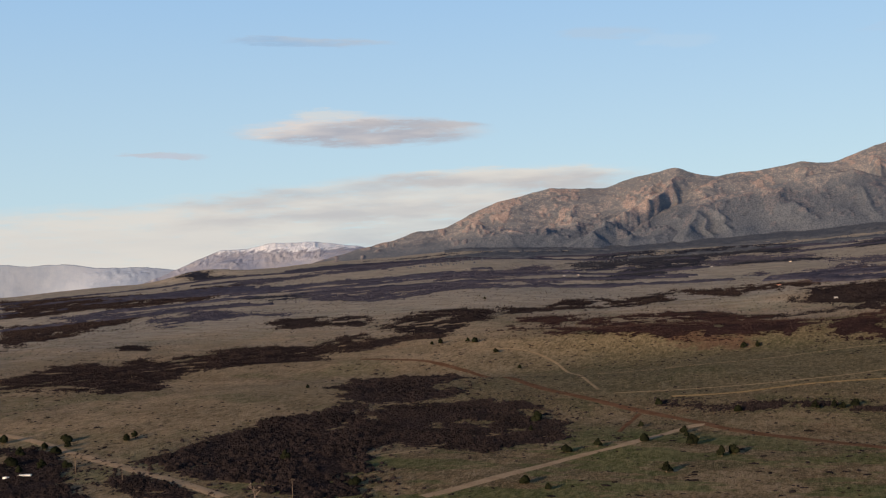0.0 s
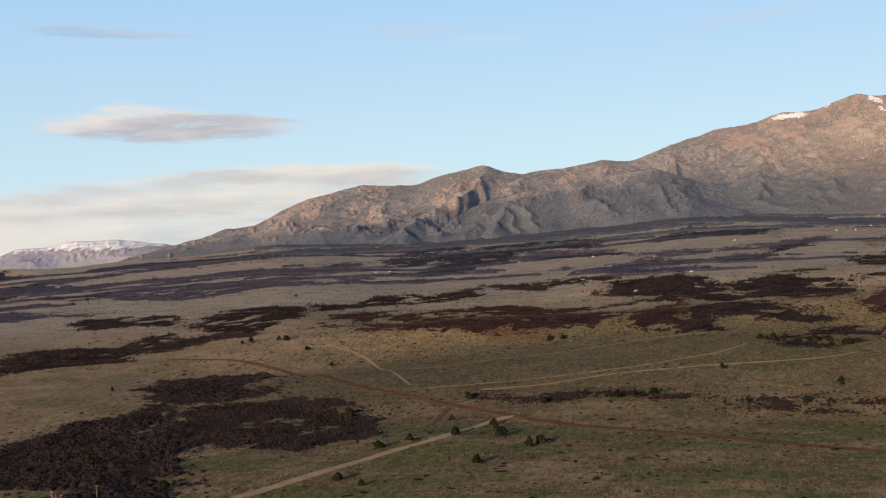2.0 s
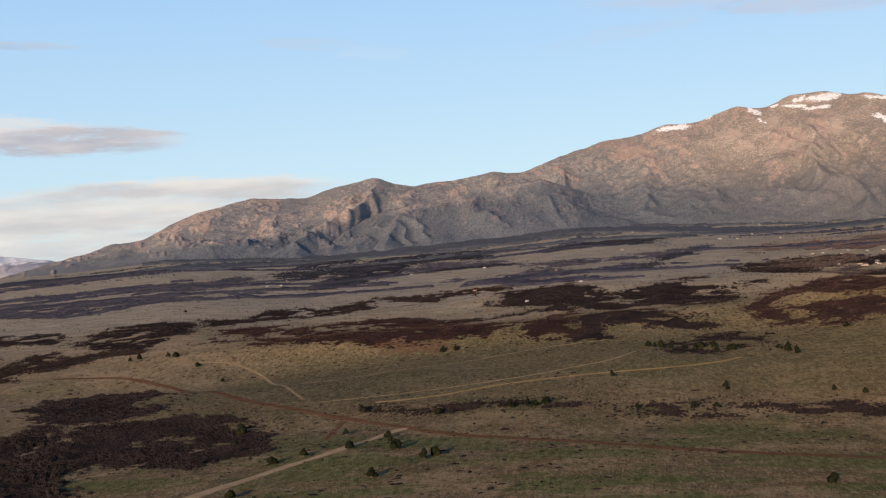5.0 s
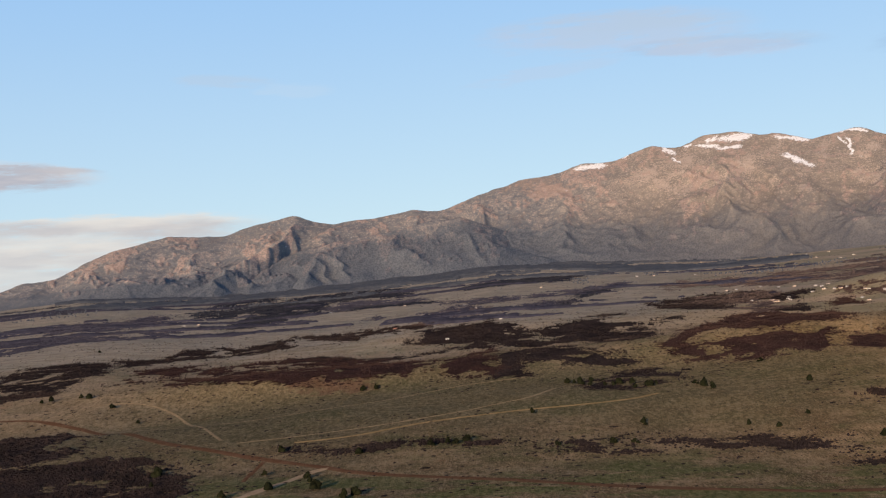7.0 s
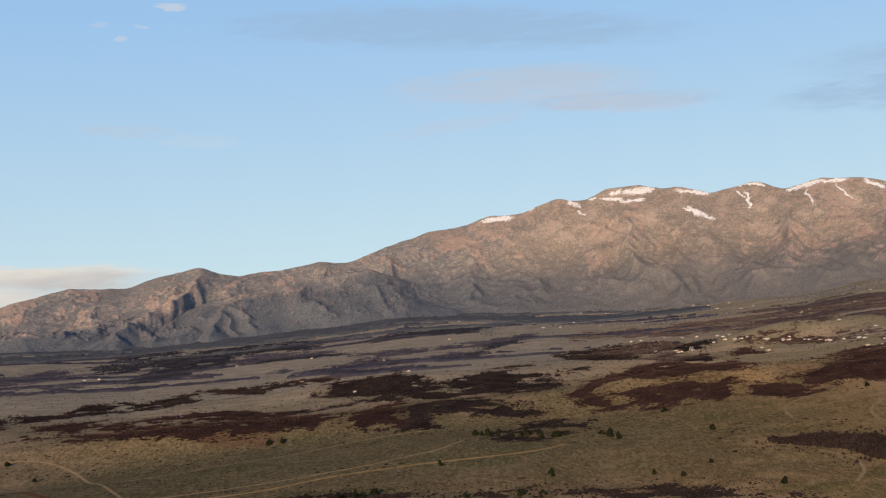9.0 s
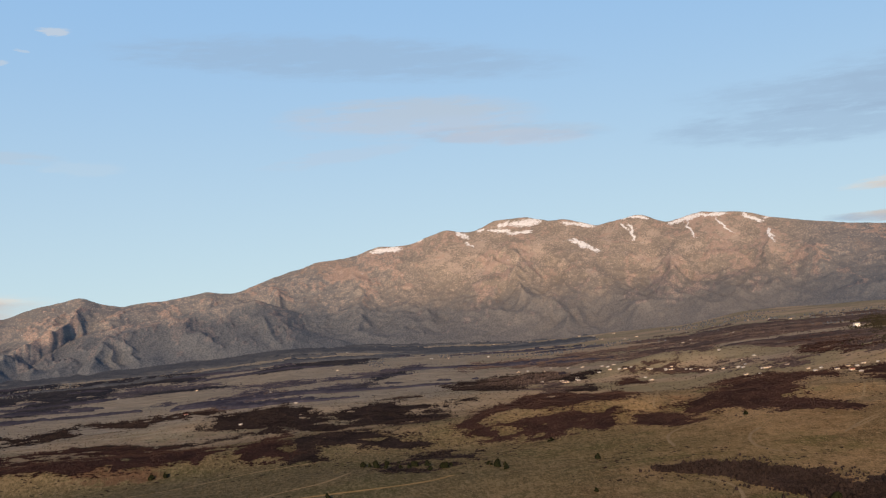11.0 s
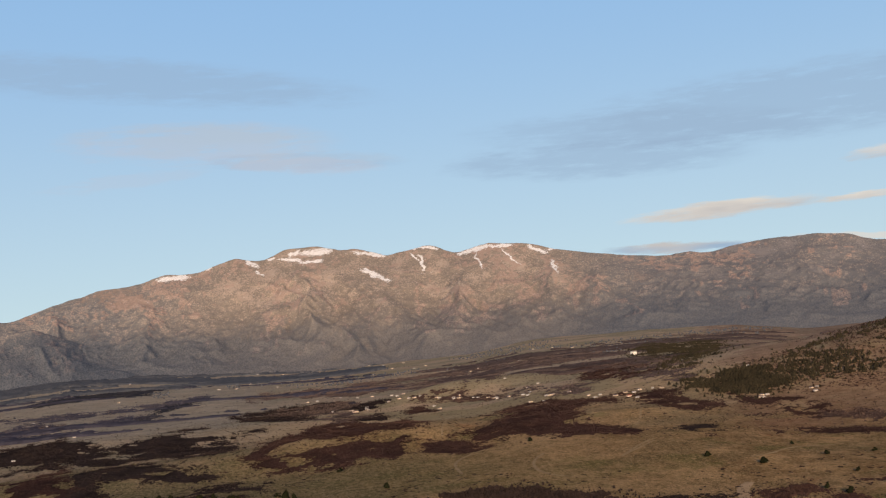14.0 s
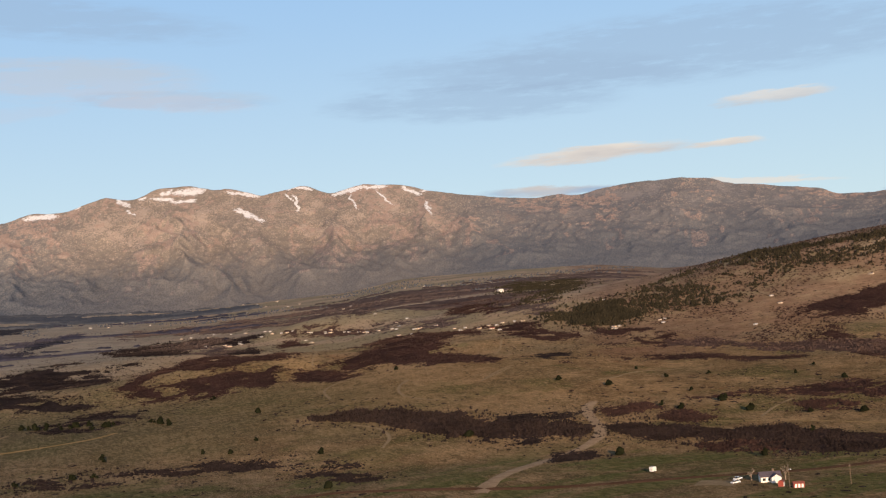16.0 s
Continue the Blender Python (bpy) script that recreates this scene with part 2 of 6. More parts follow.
    # dimmer grass before the scarp: cloud shade put into the colour
    dimmed = k.math("MULTIPLY", k.ramp(k.math("ADD", x, k.math("MULTIPLY", k.noise(.006, 4), 260.0)), 300, 40), k.math("MULTIPLY", k.ramp(reach, 1330, 1050), k.ramp(k.math("ADD", x, k.math("MULTIPLY", k.noise(.01, 3), 120.0)), -420, -230)))
    c = k.mix(k.math("MULTIPLY", k.math("MULTIPLY", dimmed, k.ramp(reach, 700, 860)), .4), c, k.mix(k.ramp(small, .4, .6), (.068, .060, .035), (.135, .113, .070)))
    # warm light of the right side multiplied into the grass colour
    warm_light = k.n.new("ShaderNodeMix")
    warm_light.data_type, warm_light.blend_type = "RGBA", "MULTIPLY"
    k.put(warm_light.inputs[0], k.math("MULTIPLY", k.ramp(k.math("ADD", x, k.math("MULTIPLY", k.noise(.004, 3), 300.0)), 120, 480), k.ramp(reach, 1900, 1400)))
    k.put(warm_light.inputs[6], c)
    k.put(warm_light.inputs[7], (1.20, 1.11, .95))
    c = warm_light.outputs[2]
    return k.done(c, k.math("ADD", k.math("MULTIPLY", tuft, .4), small), .9, 1.6)


def dirt_material(name, a, b):
    k = Mat(name, .95)
    c = k.mix(k.ramp(k.noise(.12, 5, .7), .35, .65), a, b)
    c = k.mix(k.math("MULTIPLY", k.ramp(k.noise(1.3, 3), .5, .7), .5), c, tuple(v * .7 for v in a))
    return k.done(c, k.noise(1.0, 4), .4, .3)


def foliage_material(name, a, b, dark, light, clump=.35, twig=2.2):
    """Twigs or leaves: tone by clump, darker stands, paler tips."""
    k = Mat(name, .95)
    c = k.mix(k.math("MULTIPLY", k.math("ADD", k.ramp(k.noise(clump, 3, .6), .38, .62), k.island()), .5), a, b)
    c = k.mix(k.math("MULTIPLY", k.ramp(k.noise(.04, 4), .45, .62), .6), c, dark)
    # young tips are paler; the darker core also has shade in its colour
    tip = k.n.new("ShaderNodeAttribute")
    tip.attribute_name = "tip"
    c = k.mix(k.math("MULTIPLY", tip.outputs["Fac"], .5), c, light)
    fine = k.noise(twig, 3, .8, (1, 1, .4))
    c = k.mix(k.math("MULTIPLY", k.ramp(fine, .52, .38), .5), c, dark)
    c = k.mix(k.math("MULTIPLY", k.ramp(fine, .55, .70), .5), c, light)
    return k.done(c, fine, .9, .6)


def plain(name, a, rough=.7, metal=0.0, vary=.18, scale=1.4):
    k = Mat(name, rough, .4)
    k.b.inputs["Metallic"].default_value = metal
    c = k.mix(k.ramp(k.noise(scale, 5), .3, .7), tuple(v * (1 - vary) for v in a), tuple(min(1, v * (1 + vary)) for v in a))
    return k.done(c, k.noise(scale * 9, 2), .12, .02)


# old snow drifts: bearing, height, half length, half width, tilt, all in degrees
DRIFTS = ((4.03, 5.34, 0.73, 0.115, 3.04), (5.75, 5.71, 0.18, 0.051, 19.34), (7.79, 5.85, 0.37, 0.089, -30.27), (8.79, 5.99, 0.22, 0.076, 6.92),
          (9.90, 6.20, 0.37, 0.102, 15.97), (11.02, 6.20, 0.77, 0.153, 3.32), (9.70, 5.89, 0.53, 0.064, -9.82), (10.71, 5.75, 0.63, 0.071, -0.12),
          (13.58, 5.92, 0.84, 0.066, -9.88), (13.83, 4.86, 0.74, 0.105, -25.80), (13.55, 5.10, 0.30, 0.06, -40.0), (15.84, 6.06, 0.34, 0.051, 4.99), (16.50, 6.04, 0.52, 0.066, -10.63),
          (16.17, 5.34, 0.43, 0.076, -79.50), (15.80, 5.62, 0.24, 0.051, -49.31), (18.29, 5.67, 0.48, 0.082, 12.13), (19.08, 5.83, 0.53, 0.115, 10.31),
          (20.05, 5.86, 0.58, 0.082, -2.15), (18.93, 5.20, 0.41, 0.061, -75.07), (20.50, 5.26, 0.59, 0.046, -42.29), (21.83, 5.52, 0.54, 0.082, -27.69),
          (22.60, 5.46, 0.33, 0.051, 2.04), (22.68, 4.58, 0.35, 0.066, -66.61), (8.12, 5.33, 0.22, 0.051, -53.97))


def mountain_material(name="mountain_slope", woodier=0.0):
    """Pink crags, woods blued for haze and thickening downhill, and old snow drifts under the crest."""
    k = Mat(name)
    z, x, y = k.axis(2), k.axis(0), k.axis(1)
    angle = k.math("ARCTAN2", x, y)
    bearing = k.math("MULTIPLY", angle, 57.2958)
    reach = k.math("SQRT", k.math("ADD", k.math("MULTIPLY", x, x), k.math("MULTIPLY", y, y)))
    slope = k.math("MULTIPLY", k.math("DIVIDE", k.math("SUBTRACT", z, EYE), reach), 57.2958)
    # texture axes along the range, up it and into it, stretched to look even from the camera
    along = k.n.new("ShaderNodeCombineXYZ")
    for s, v in zip(along.inputs, (k.math("MULTIPLY", angle, 4000.0), k.math("MULTIPLY", z, 1.15), k.math("MULTIPLY", reach, .22))):
        k.put(s, v)
    along = along.outputs[0]
    crags = k.n.new("ShaderNodeAttribute")
    crags.attribute_name = "outcrop"
    crag = crags.outputs["Fac"]
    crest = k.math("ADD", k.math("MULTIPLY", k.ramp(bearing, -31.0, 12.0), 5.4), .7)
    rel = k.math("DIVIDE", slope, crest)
    # by bearing: blue haze and sun glow put into soil and tree colours
    hazed_end = k.ramp(bearing, 23.0, 32.0)
    sun_glow = k.math("MULTIPLY", k.ramp(bearing, 0.0, 8.0), k.ramp(bearing, 27.0, 21.0))
    fine, mid, wide = k.noise(.20, 2, .6, None, along), k.noise(.045, 5, .7, None, along), k.noise(.009, 4, .62, None, along)
    rock = k.mix(k.ramp(mid, .38, .62), (.38, .275, .232), (.485, .355, .298))
    rock = k.mix(k.math("MULTIPLY", k.ramp(fine, .56, .42), .5), rock, (.24, .178, .152))
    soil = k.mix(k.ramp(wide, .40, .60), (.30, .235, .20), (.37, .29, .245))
    soil = k.mix(sun_glow, soil, k.mix(k.ramp(wide, .4, .6), (.43, .345, .288), (.50, .40, .333)))
    soil = k.mix(k.math("MULTIPLY", hazed_end, .85), soil, (.26, .245, .245))
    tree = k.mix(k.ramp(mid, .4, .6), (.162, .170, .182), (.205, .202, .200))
    tree = k.mix(k.math("MULTIPLY", sun_glow, .8), tree, (.236, .197, .160))
    tree = k.mix(k.math("MULTIPLY", hazed_end, .8), tree, (.165, .163, .170))
    # single trees and small stands, closing up downhill and in some hollows
    cover = k.math("ADD", k.math("SUBTRACT", k.math("MULTIPLY", wide, 1.6), .35), k.math("MULTIPLY", mid, .5))
    cover = k.math("ADD", cover, k.math("MULTIPLY", k.ramp(rel, .75, .25), .28))
    cover = k.math("ADD", cover, k.math("MULTIPLY", fine, 1.1))
    cover = k.math("ADD", cover, k.math("ADD", k.math("MULTIPLY", k.ramp(bearing, 3.0, -6.0), .16), woodier))
    c = k.mix(k.math("MULTIPLY", k.ramp(cover, 1.04, 1.24), .92), soil, tree)
    scree = k.math("MULTIPLY", k.ramp(k.math("ADD", k.math("MULTIPLY", mid, .6), k.math("MULTIPLY", wide, .5)), .555, .63), k.ramp(rel, .30, .55))
    c = k.mix(k.math("MULTIPLY", k.math("MULTIPLY", scree, k.ramp(fine, .46, .56)), .6), c, (.47, .375, .315))
    grit = k.math("ADD", k.math("MULTIPLY", fine, .5), k.math("MULTIPLY", k.noise(.33, 2, .6, None, along), .5))
    c = k.mix(k.math("MULTIPLY", crag, k.ramp(grit, .38, .56)), c, rock)
    speck = k.math("MULTIPLY", k.ramp(k.noise(.13, 4, .75, None, along), .57, .62), k.ramp(rel, .22, .5))
    c = k.mix(k.math("MULTIPLY", speck, k.math("SUBTRACT", .65, k.math("MULTIPLY", hazed_end, .35))), c, (.49, .395, .335))
    # dense conifers on the apron, blued in place of haze
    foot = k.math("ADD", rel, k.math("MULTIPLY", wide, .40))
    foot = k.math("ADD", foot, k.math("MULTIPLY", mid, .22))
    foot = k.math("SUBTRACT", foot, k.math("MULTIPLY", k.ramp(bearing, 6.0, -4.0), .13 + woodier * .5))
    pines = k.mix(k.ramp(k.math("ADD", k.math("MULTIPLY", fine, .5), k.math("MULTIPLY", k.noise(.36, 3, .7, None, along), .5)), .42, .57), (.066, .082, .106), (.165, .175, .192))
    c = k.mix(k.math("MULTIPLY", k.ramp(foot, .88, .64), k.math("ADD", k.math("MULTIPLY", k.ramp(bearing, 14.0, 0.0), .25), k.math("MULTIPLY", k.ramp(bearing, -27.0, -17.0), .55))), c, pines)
    # old snow, in broken bands
    ragged = k.math("MULTIPLY", k.math("SUBTRACT", k.noise(.17, 6, .8, (.7, 1.2, 1), along), .5), 9.0)
    snow = 0.0
    sway = k.noise(.022, 4, .65, None, along)
    drift_b = k.math("ADD", bearing, k.math("MULTIPLY", k.math("SUBTRACT", sway, .5), .8))
    drift_e = k.math("ADD", slope, k.math("MULTIPLY", k.math("SUBTRACT", k.noise(.03, 4, .65, None, along), .5), .35))
    for at_, middle, half, thick, tilt in DRIFTS:
        c2, s2 = math.cos(radians(tilt)), math.sin(radians(tilt))
        du, dv = k.math("SUBTRACT", drift_b, at_), k.math("SUBTRACT", drift_e, middle)
        u = k.math("DIVIDE", k.math("ADD", k.math("MULTIPLY", du, c2), k.math("MULTIPLY", dv, s2)), half)
        v = k.math("DIVIDE", k.math("SUBTRACT", k.math("MULTIPLY", dv, c2), k.math("MULTIPLY", du, s2)), thick)
        reach_ = k.math("ADD", k.math("POWER", u, 4.0), k.math("MULTIPLY", v, v))
        snow = k.math("MAXIMUM", snow, k.ramp(k.math("ADD", reach_, ragged), 1.15, .7))
    fleck = k.math("MULTIPLY", k.ramp(k.noise(.11, 5, .8, (1.3, .8, 1), along), .645, .675), k.ramp(rel, .5, .8))
    snow = k.math("MAXIMUM", snow, k.math("MULTIPLY", fleck, .8))
    c = k.mix(snow, c, (.84, .82, .82))
    return k.done(c, k.math("ADD", k.math("MULTIPLY", mid, 1.2), k.math("MULTIPLY", fine, .3)), .5, 4.0)


# far ranges: the air's haze is put into the two rock colours
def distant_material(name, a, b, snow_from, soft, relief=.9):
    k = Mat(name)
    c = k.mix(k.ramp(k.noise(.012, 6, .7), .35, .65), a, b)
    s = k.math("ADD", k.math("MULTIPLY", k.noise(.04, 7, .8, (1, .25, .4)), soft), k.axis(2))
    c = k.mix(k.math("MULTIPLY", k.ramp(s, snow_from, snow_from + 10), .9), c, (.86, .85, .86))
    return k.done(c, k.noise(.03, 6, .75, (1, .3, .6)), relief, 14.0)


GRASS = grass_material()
STRAW = foliage_material("straw_tufts", (.10, .075, .036), (.19, .14, .072), (.06, .048, .022), (.23, .17, .09), .05, 1.0)
ROAD = dirt_material("dirt_road", (.118, .060, .034), (.165, .088, .052))
PALE_ROAD = dirt_material("gravel_road", (.30, .205, .125), (.38, .268, .168))
TRACK = dirt_material("worn_track", (.25, .175, .10), (.33, .24, .14))
GOLD_TRACK = dirt_material("golden_track", (.27, .18, .08), (.36, .24, .115))
SCRUB = foliage_material("bare_oak_twigs", (.0193, .0151, .0155), (.042, .0311, .0302), (.0118, .0099, .0105), (.079, .0588, .0546))
RED_SCRUB = foliage_material("red_bare_twigs", (.0405, .0229, .0202), (.0774, .0431, .0361), (.0255, .0163, .015), (.1188, .0757, .0625))
CREEK = foliage_material("creek_bare_twigs", (.0243, .0175, .0166), (.0504, .0351, .0315), (.0153, .0115, .0113), (.0945, .0675, .0585))
COTTONWOOD = foliage_material("bare_cottonwood_twigs", (.072, .046, .039), (.122, .080, .067), (.048, .033, .029), (.19, .130, .108))
PALE_TWIGS = foliage_material("pale_bare_twigs", (.24, .18, .14), (.36, .28, .22), (.2, .15, .12), (.42, .34, .27))
PINON = foliage_material("brown_green_needles", (.030, .0265, .017), (.058, .047, .030), (.019, .0175, .0125), (.090, .070, .044))
NEEDLES = foliage_material("juniper_needles", (.010, .012, .006), (.022, .024, .012), (.007, .008, .005), (.036, .036, .018))
PINE = foliage_material("pine_needles", (.026, .031, .022), (.050, .052, .034), (.020, .024, .018), (.085, .080, .048))
SCARP = foliage_material("dark_red_bare_twigs", (.0306, .018, .0171), (.0594, .0333, .0297), (.0189, .0131, .0131), (.0945, .0594, .0513))
# far stands: haze, and shade in the darkest, put into the base colours
HAZE_SCRUB = foliage_material("hazed_bare_twigs", (.047, .045, .062), (.082, .076, .098), (.036, .035, .050), (.115, .104, .125), .12, .9)
HAZE_SHADE_SCRUB = foliage_material("hazed_shaded_twigs", (.020, .022, .032), (.036, .037, .050), (.015, .017, .026), (.055, .055, .066), .12, .9)
HAZE_PINE = foliage_material("hazed_pine_needles", (.078, .085, .100), (.12, .122, .134), (.064, .070, .084), (.155, .153, .155), .12, .9)
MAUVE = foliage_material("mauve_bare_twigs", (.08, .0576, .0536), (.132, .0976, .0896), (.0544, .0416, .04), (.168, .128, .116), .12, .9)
DARK_TUFT = foliage_material("dark_tufts", (.045, .038, .022), (.085, .068, .040), (.03, .026, .016), (.11, .09, .055), .05, 1.0)
PALE_TUFT = foliage_material("pale_tufts", (.14, .108, .067), (.20, .155, .098), (.115, .09, .055), (.235, .185, .12), .05, 1.0)
BARK = plain("bark", (.12, .085, .06), .95)
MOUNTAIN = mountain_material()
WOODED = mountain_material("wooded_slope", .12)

# ---- the land ----
# smooth lattice noise, the same at every build
_lattice = np.random.default_rng(7).random((256, 256))


def vnoise(x, y, size, seed=0):
    """Value noise from 0 to 1 with features of that size in metres."""
    x, y = np.asarray(x, float) / size + 17.3 * seed, np.asarray(y, float) / size + 31.7 * seed
    i, j = np.floor(x).astype(int), np.floor(y).astype(int)
    u, v = x - i, y - j
    u, v = u * u * (3 - 2 * u), v * v * (3 - 2 * v)
    g = lambda a, b: _lattice[a % 256, b % 256]
    return (g(i, j) * (1 - u) + g(i + 1, j) * u) * (1 - v) + (g(i, j + 1) * (1 - u) + g(i + 1, j + 1) * u) * v


# the rise of the land towards the mountains, by bearing in degrees east of the axis
BEARING = (-180, -90, -43, -36, -32, -27, -21, -14, -8, -1, 5, 10, 18, 21, 27, 31, 34, 47, 90, 180)
RISE = (0, .006, .0138, .024, .0312, .038, .0445, .040, .044, .054, .052, .048, .053, .062, .066, .063, .054, .05, .01, 0)
# low hills: x, y, height, half length, half width, turn in degrees
HILLS = (
    (1250.0, 950.0, 108, 600, 250, -40), (-165.0, 1030.0, 11, 240, 60, 9), (-215.0, 985.0, 5, 150, 26, 9), (250.0, 1075.0, 15, 170, 60, 12),
    (-330.0, 830.0, -9, 190, 60, 28), (470.0, 1500.0, 22, 110, 70, 0), (-60.0, 1330.0, 11, 260, 70, 8), (420.0, 1010.0, 9, 120, 40, -10), (-1680.0, 2490.0, 20, 110, 70, 30))


def ground_z(x, y):
    """The height of the land at x, y."""
    x, y = np.asarray(x, float), np.asarray(y, float)
    d = np.hypot(x, y)
    s = np.interp(np.degrees(np.arctan2(x, y)), BEARING, RISE)
    z = s * (np.clip(d, 600, 3100) - 600)
    # past a far rim the plain drops, to fit its edge to the camera's view
    z = z - np.clip(d - 3100, 0, 2000) * np.interp(np.degrees(np.arctan2(x, y)), (-70, -50, -31, -27), (0, .03, .03, 0))
    far = np.clip((d - 300) / 700, 0, 1)
    z = z + far * (13 * (vnoise(x, y, 420, 1) - .5) + 6 * (vnoise(x, y, 170, 2) - .5)) + 2.2 * (vnoise(x, y, 70, 3) - .5)
    for hx, hy, hh, hl, hw, turn in HILLS:
        c, s2 = math.cos(math.radians(turn)), math.sin(math.radians(turn))
        u, v = ((x - hx) * c + (y - hy) * s2) / hl, (-(x - hx) * s2 + (y - hy) * c) / hw
        q = np.exp(-(u * u + v * v))
        z = z + hh * q
    return z



def grid_mesh(name, x, y, z, material):
    """A smooth mesh over arrays of rows and columns."""
    rows, cols = x.shape
    me = bpy.data.meshes.new(name)
    i = np.arange(rows * cols).reshape(rows, cols)
    f = np.stack([i[:-1, :-1], i[:-1, 1:], i[1:, 1:], i[1:, :-1]], -1).reshape(-1, 4)
    fill(me, np.stack([x, y, z], -1).reshape(-1, 3), f)
    me.polygons.foreach_set("use_smooth", np.ones(len(me.polygons), bool))
    me.materials.append(material)
    return new(name, me)


def fill(me, verts, faces):
    """Put vertices and faces of one size into a mesh."""
    n, k = faces.shape
    me.vertices.add(len(verts))
    me.vertices.foreach_set("co", np.asarray(verts, np.float32).ravel())
    me.loops.add(n * k)
    me.loops.foreach_set("vertex_index", faces.astype(np.int32).ravel())
    me.polygons.add(n)
    me.polygons.foreach_set("loop_start", np.arange(0, n * k, k, dtype=np.int32))
    me.update(calc_edges=True)
    me.validate()


def steps(limit, near, fine, growth):
    """Positions from 0 to limit, evenly fine up to near and widening beyond."""
    out, p, s = [0.0], 0.0, fine
    while p < limit:
        s = fine if p < near else s * growth
        p += s
        out.append(min(p, limit))
    return np.array(out)


right = steps(4880, 1400, 9, 1.03)
ahead = steps(4880, 3000, 8, 1.04)
behind = steps(4880, 50, 20, 1.12)
gx = np.concatenate([-right[:0:-1], right])
gy = np.concatenate([-behind[:0:-1], ahead])
X, Y = np.meshgrid(gx, gy)
keep = np.hypot(X, Y)
shrink = np.where(keep > 4880, 4880 / np.maximum(keep, 1), 1)
X, Y = X * shrink, Y * shrink
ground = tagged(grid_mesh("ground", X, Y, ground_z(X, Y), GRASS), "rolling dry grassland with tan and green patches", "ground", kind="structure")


def ridged(x, y, size, seed):
    return 1 - np.abs(2 * vnoise(x, y, size, seed) - 1)


def mountain_range(name, label, crest, near, far, behind_far, material, spur, columns, rows, concave=1.35, foot=-8.0, seed=0, craggy=0.0):
    """A range along a crest of (bearing, height in degrees over the eye's level), from its foot at near to the crest at far."""
    b, h = np.array(crest[0::2]), np.array(crest[1::2])
    a = np.linspace(b[0], b[-1], columns)[None, :]
    u = np.concatenate([np.linspace(0, 1, rows), np.linspace(1, 1.25, 10)[1:]])[:, None]
    ar = np.radians(a)
    el = np.interp(a, b, h)
    few = np.exp(-np.linspace(-2, 2, max(columns // 90, 3) | 1) ** 2)
    el = np.convolve(np.pad(el[0], len(few) // 2, mode="edge"), few / few.sum(), "valid")[None, :]
    el = el + .05 * (vnoise(a * 60, a * 0 + 9, 34, 91 + seed) - .5) + .018 * (vnoise(a * 60, a * 0 + 5, 12, 92 + seed) - .5)
    spread = np.exp(-np.linspace(-2.5, 2.5, max(columns // 12, 9) | 1) ** 2)
    half = len(spread) // 2
    soft_el = np.convolve(np.pad(el[0], half, mode="edge"), spread / spread.sum(), "valid")[None, :]
    dc = far + 110 * (vnoise(a * 60, a * 0, 300, 5 + seed) - .5)
    dn = near + 260 * (vnoise(a * 60, a * 0, 240, 8 + seed) - .5)
    d = np.where(u <= 1, dn + (dc - dn) * u, dc + (behind_far - dc) * (u - 1) / .25)
    px, py = d * np.sin(ar), d * np.cos(ar)
    zb = ground_z(px, py) + foot
    w = np.minimum(u, 1)
    zc = EYE + dc * np.tan(np.radians(soft_el + (el - soft_el) * w ** 5))
    lift = np.maximum(zc - zb, 2)
    s, q = ar * 3600, d
    up = lift * np.minimum(u, 1) ** concave
    warp = 150 * (vnoise(s, q, 520, 11 + seed) - .5) + 80 * (vnoise(s, q, 190, 17 + seed) - .5) + 34 * (vnoise(s, q, 70, 19 + seed) - .5)
    lean = np.interp(a, (-24, -12, 0, 12, 30), (-.55, -.45, -.1, .05, .3)) * q
    r1 = ridged(s + lean + warp, q * .30, 290, 33 + seed)
    r2 = ridged((s + lean) * .9 + q * .34 + warp * 1.2, q * .34 - s * .1, 128, 13 + seed)
    r3 = ridged((s + lean) * .9 - q * .38 - warp, q * .40 + s * .1, 71, 14 + seed)
    r4 = ridged(s + lean * .5 + warp * .7, q * .62 + .2 * s, 37, 18 + seed)
    r5 = ridged(s - .3 * q, q * .8 + .3 * s, 19, 15 + seed)
    r = .58 * r1 ** 1.2 + (.24 * r2 + .09 * r3) * (.5 + .7 * r1) + np.interp(a, (-4, 5), (.03, .07)) * r4 * (.4 + r2) + np.interp(a, (-4, 5), (.012, .03)) * r5
    shape = w ** concave
    band = np.sin(np.pi * np.clip(w, 0, 1) ** .9) ** .8
    bold = np.interp(a, (-26, -20, -12, -4, 4, 20, 40), (.52, .95, .90, .70, .38, .32, .42))
    z = zb + lift * shape + spur * 1.05 * bold * lift * (r - .47) * band * np.clip((1 - w) * 3.2, 0, 1) ** .8 + 2.0 * w * (ridged(s, q, 40, 16 + seed) - .6)
    # small craggy outcrops standing out of the woods, most of them on the spurs
    crag = .34 * vnoise(s, up, 120, 81 + seed) + .30 * vnoise(s + 40, up, 34, 82 + seed) + .36 * vnoise(s, up, 11, 83 + seed)
    wild = np.interp(a, (-26, -22, -10, -3, 4, 26, 32), (-.03, .02, .01, -.01, -.01, -.03, -.09)) + .07 * (np.clip(w, 0, .8) - .5) + .13 * (r - .5) - .25 * (w < .2) - craggy
    crag = np.clip((crag + wild - .575) / .05, 0, 1) * np.ones_like(z)
    z = z + crag * np.interp(a, (-22, -4, 6, 40), (3.0, 2.4, 1.0, .8)) * (.3 + .9 * ridged(s, up, 15, 84 + seed)) * np.clip((1 - w) * 12, 0, 1)
    z = np.where(u > 1, zc - (u - 1) * 600, z)
    ob = grid_mesh(name, px, py, z, material)
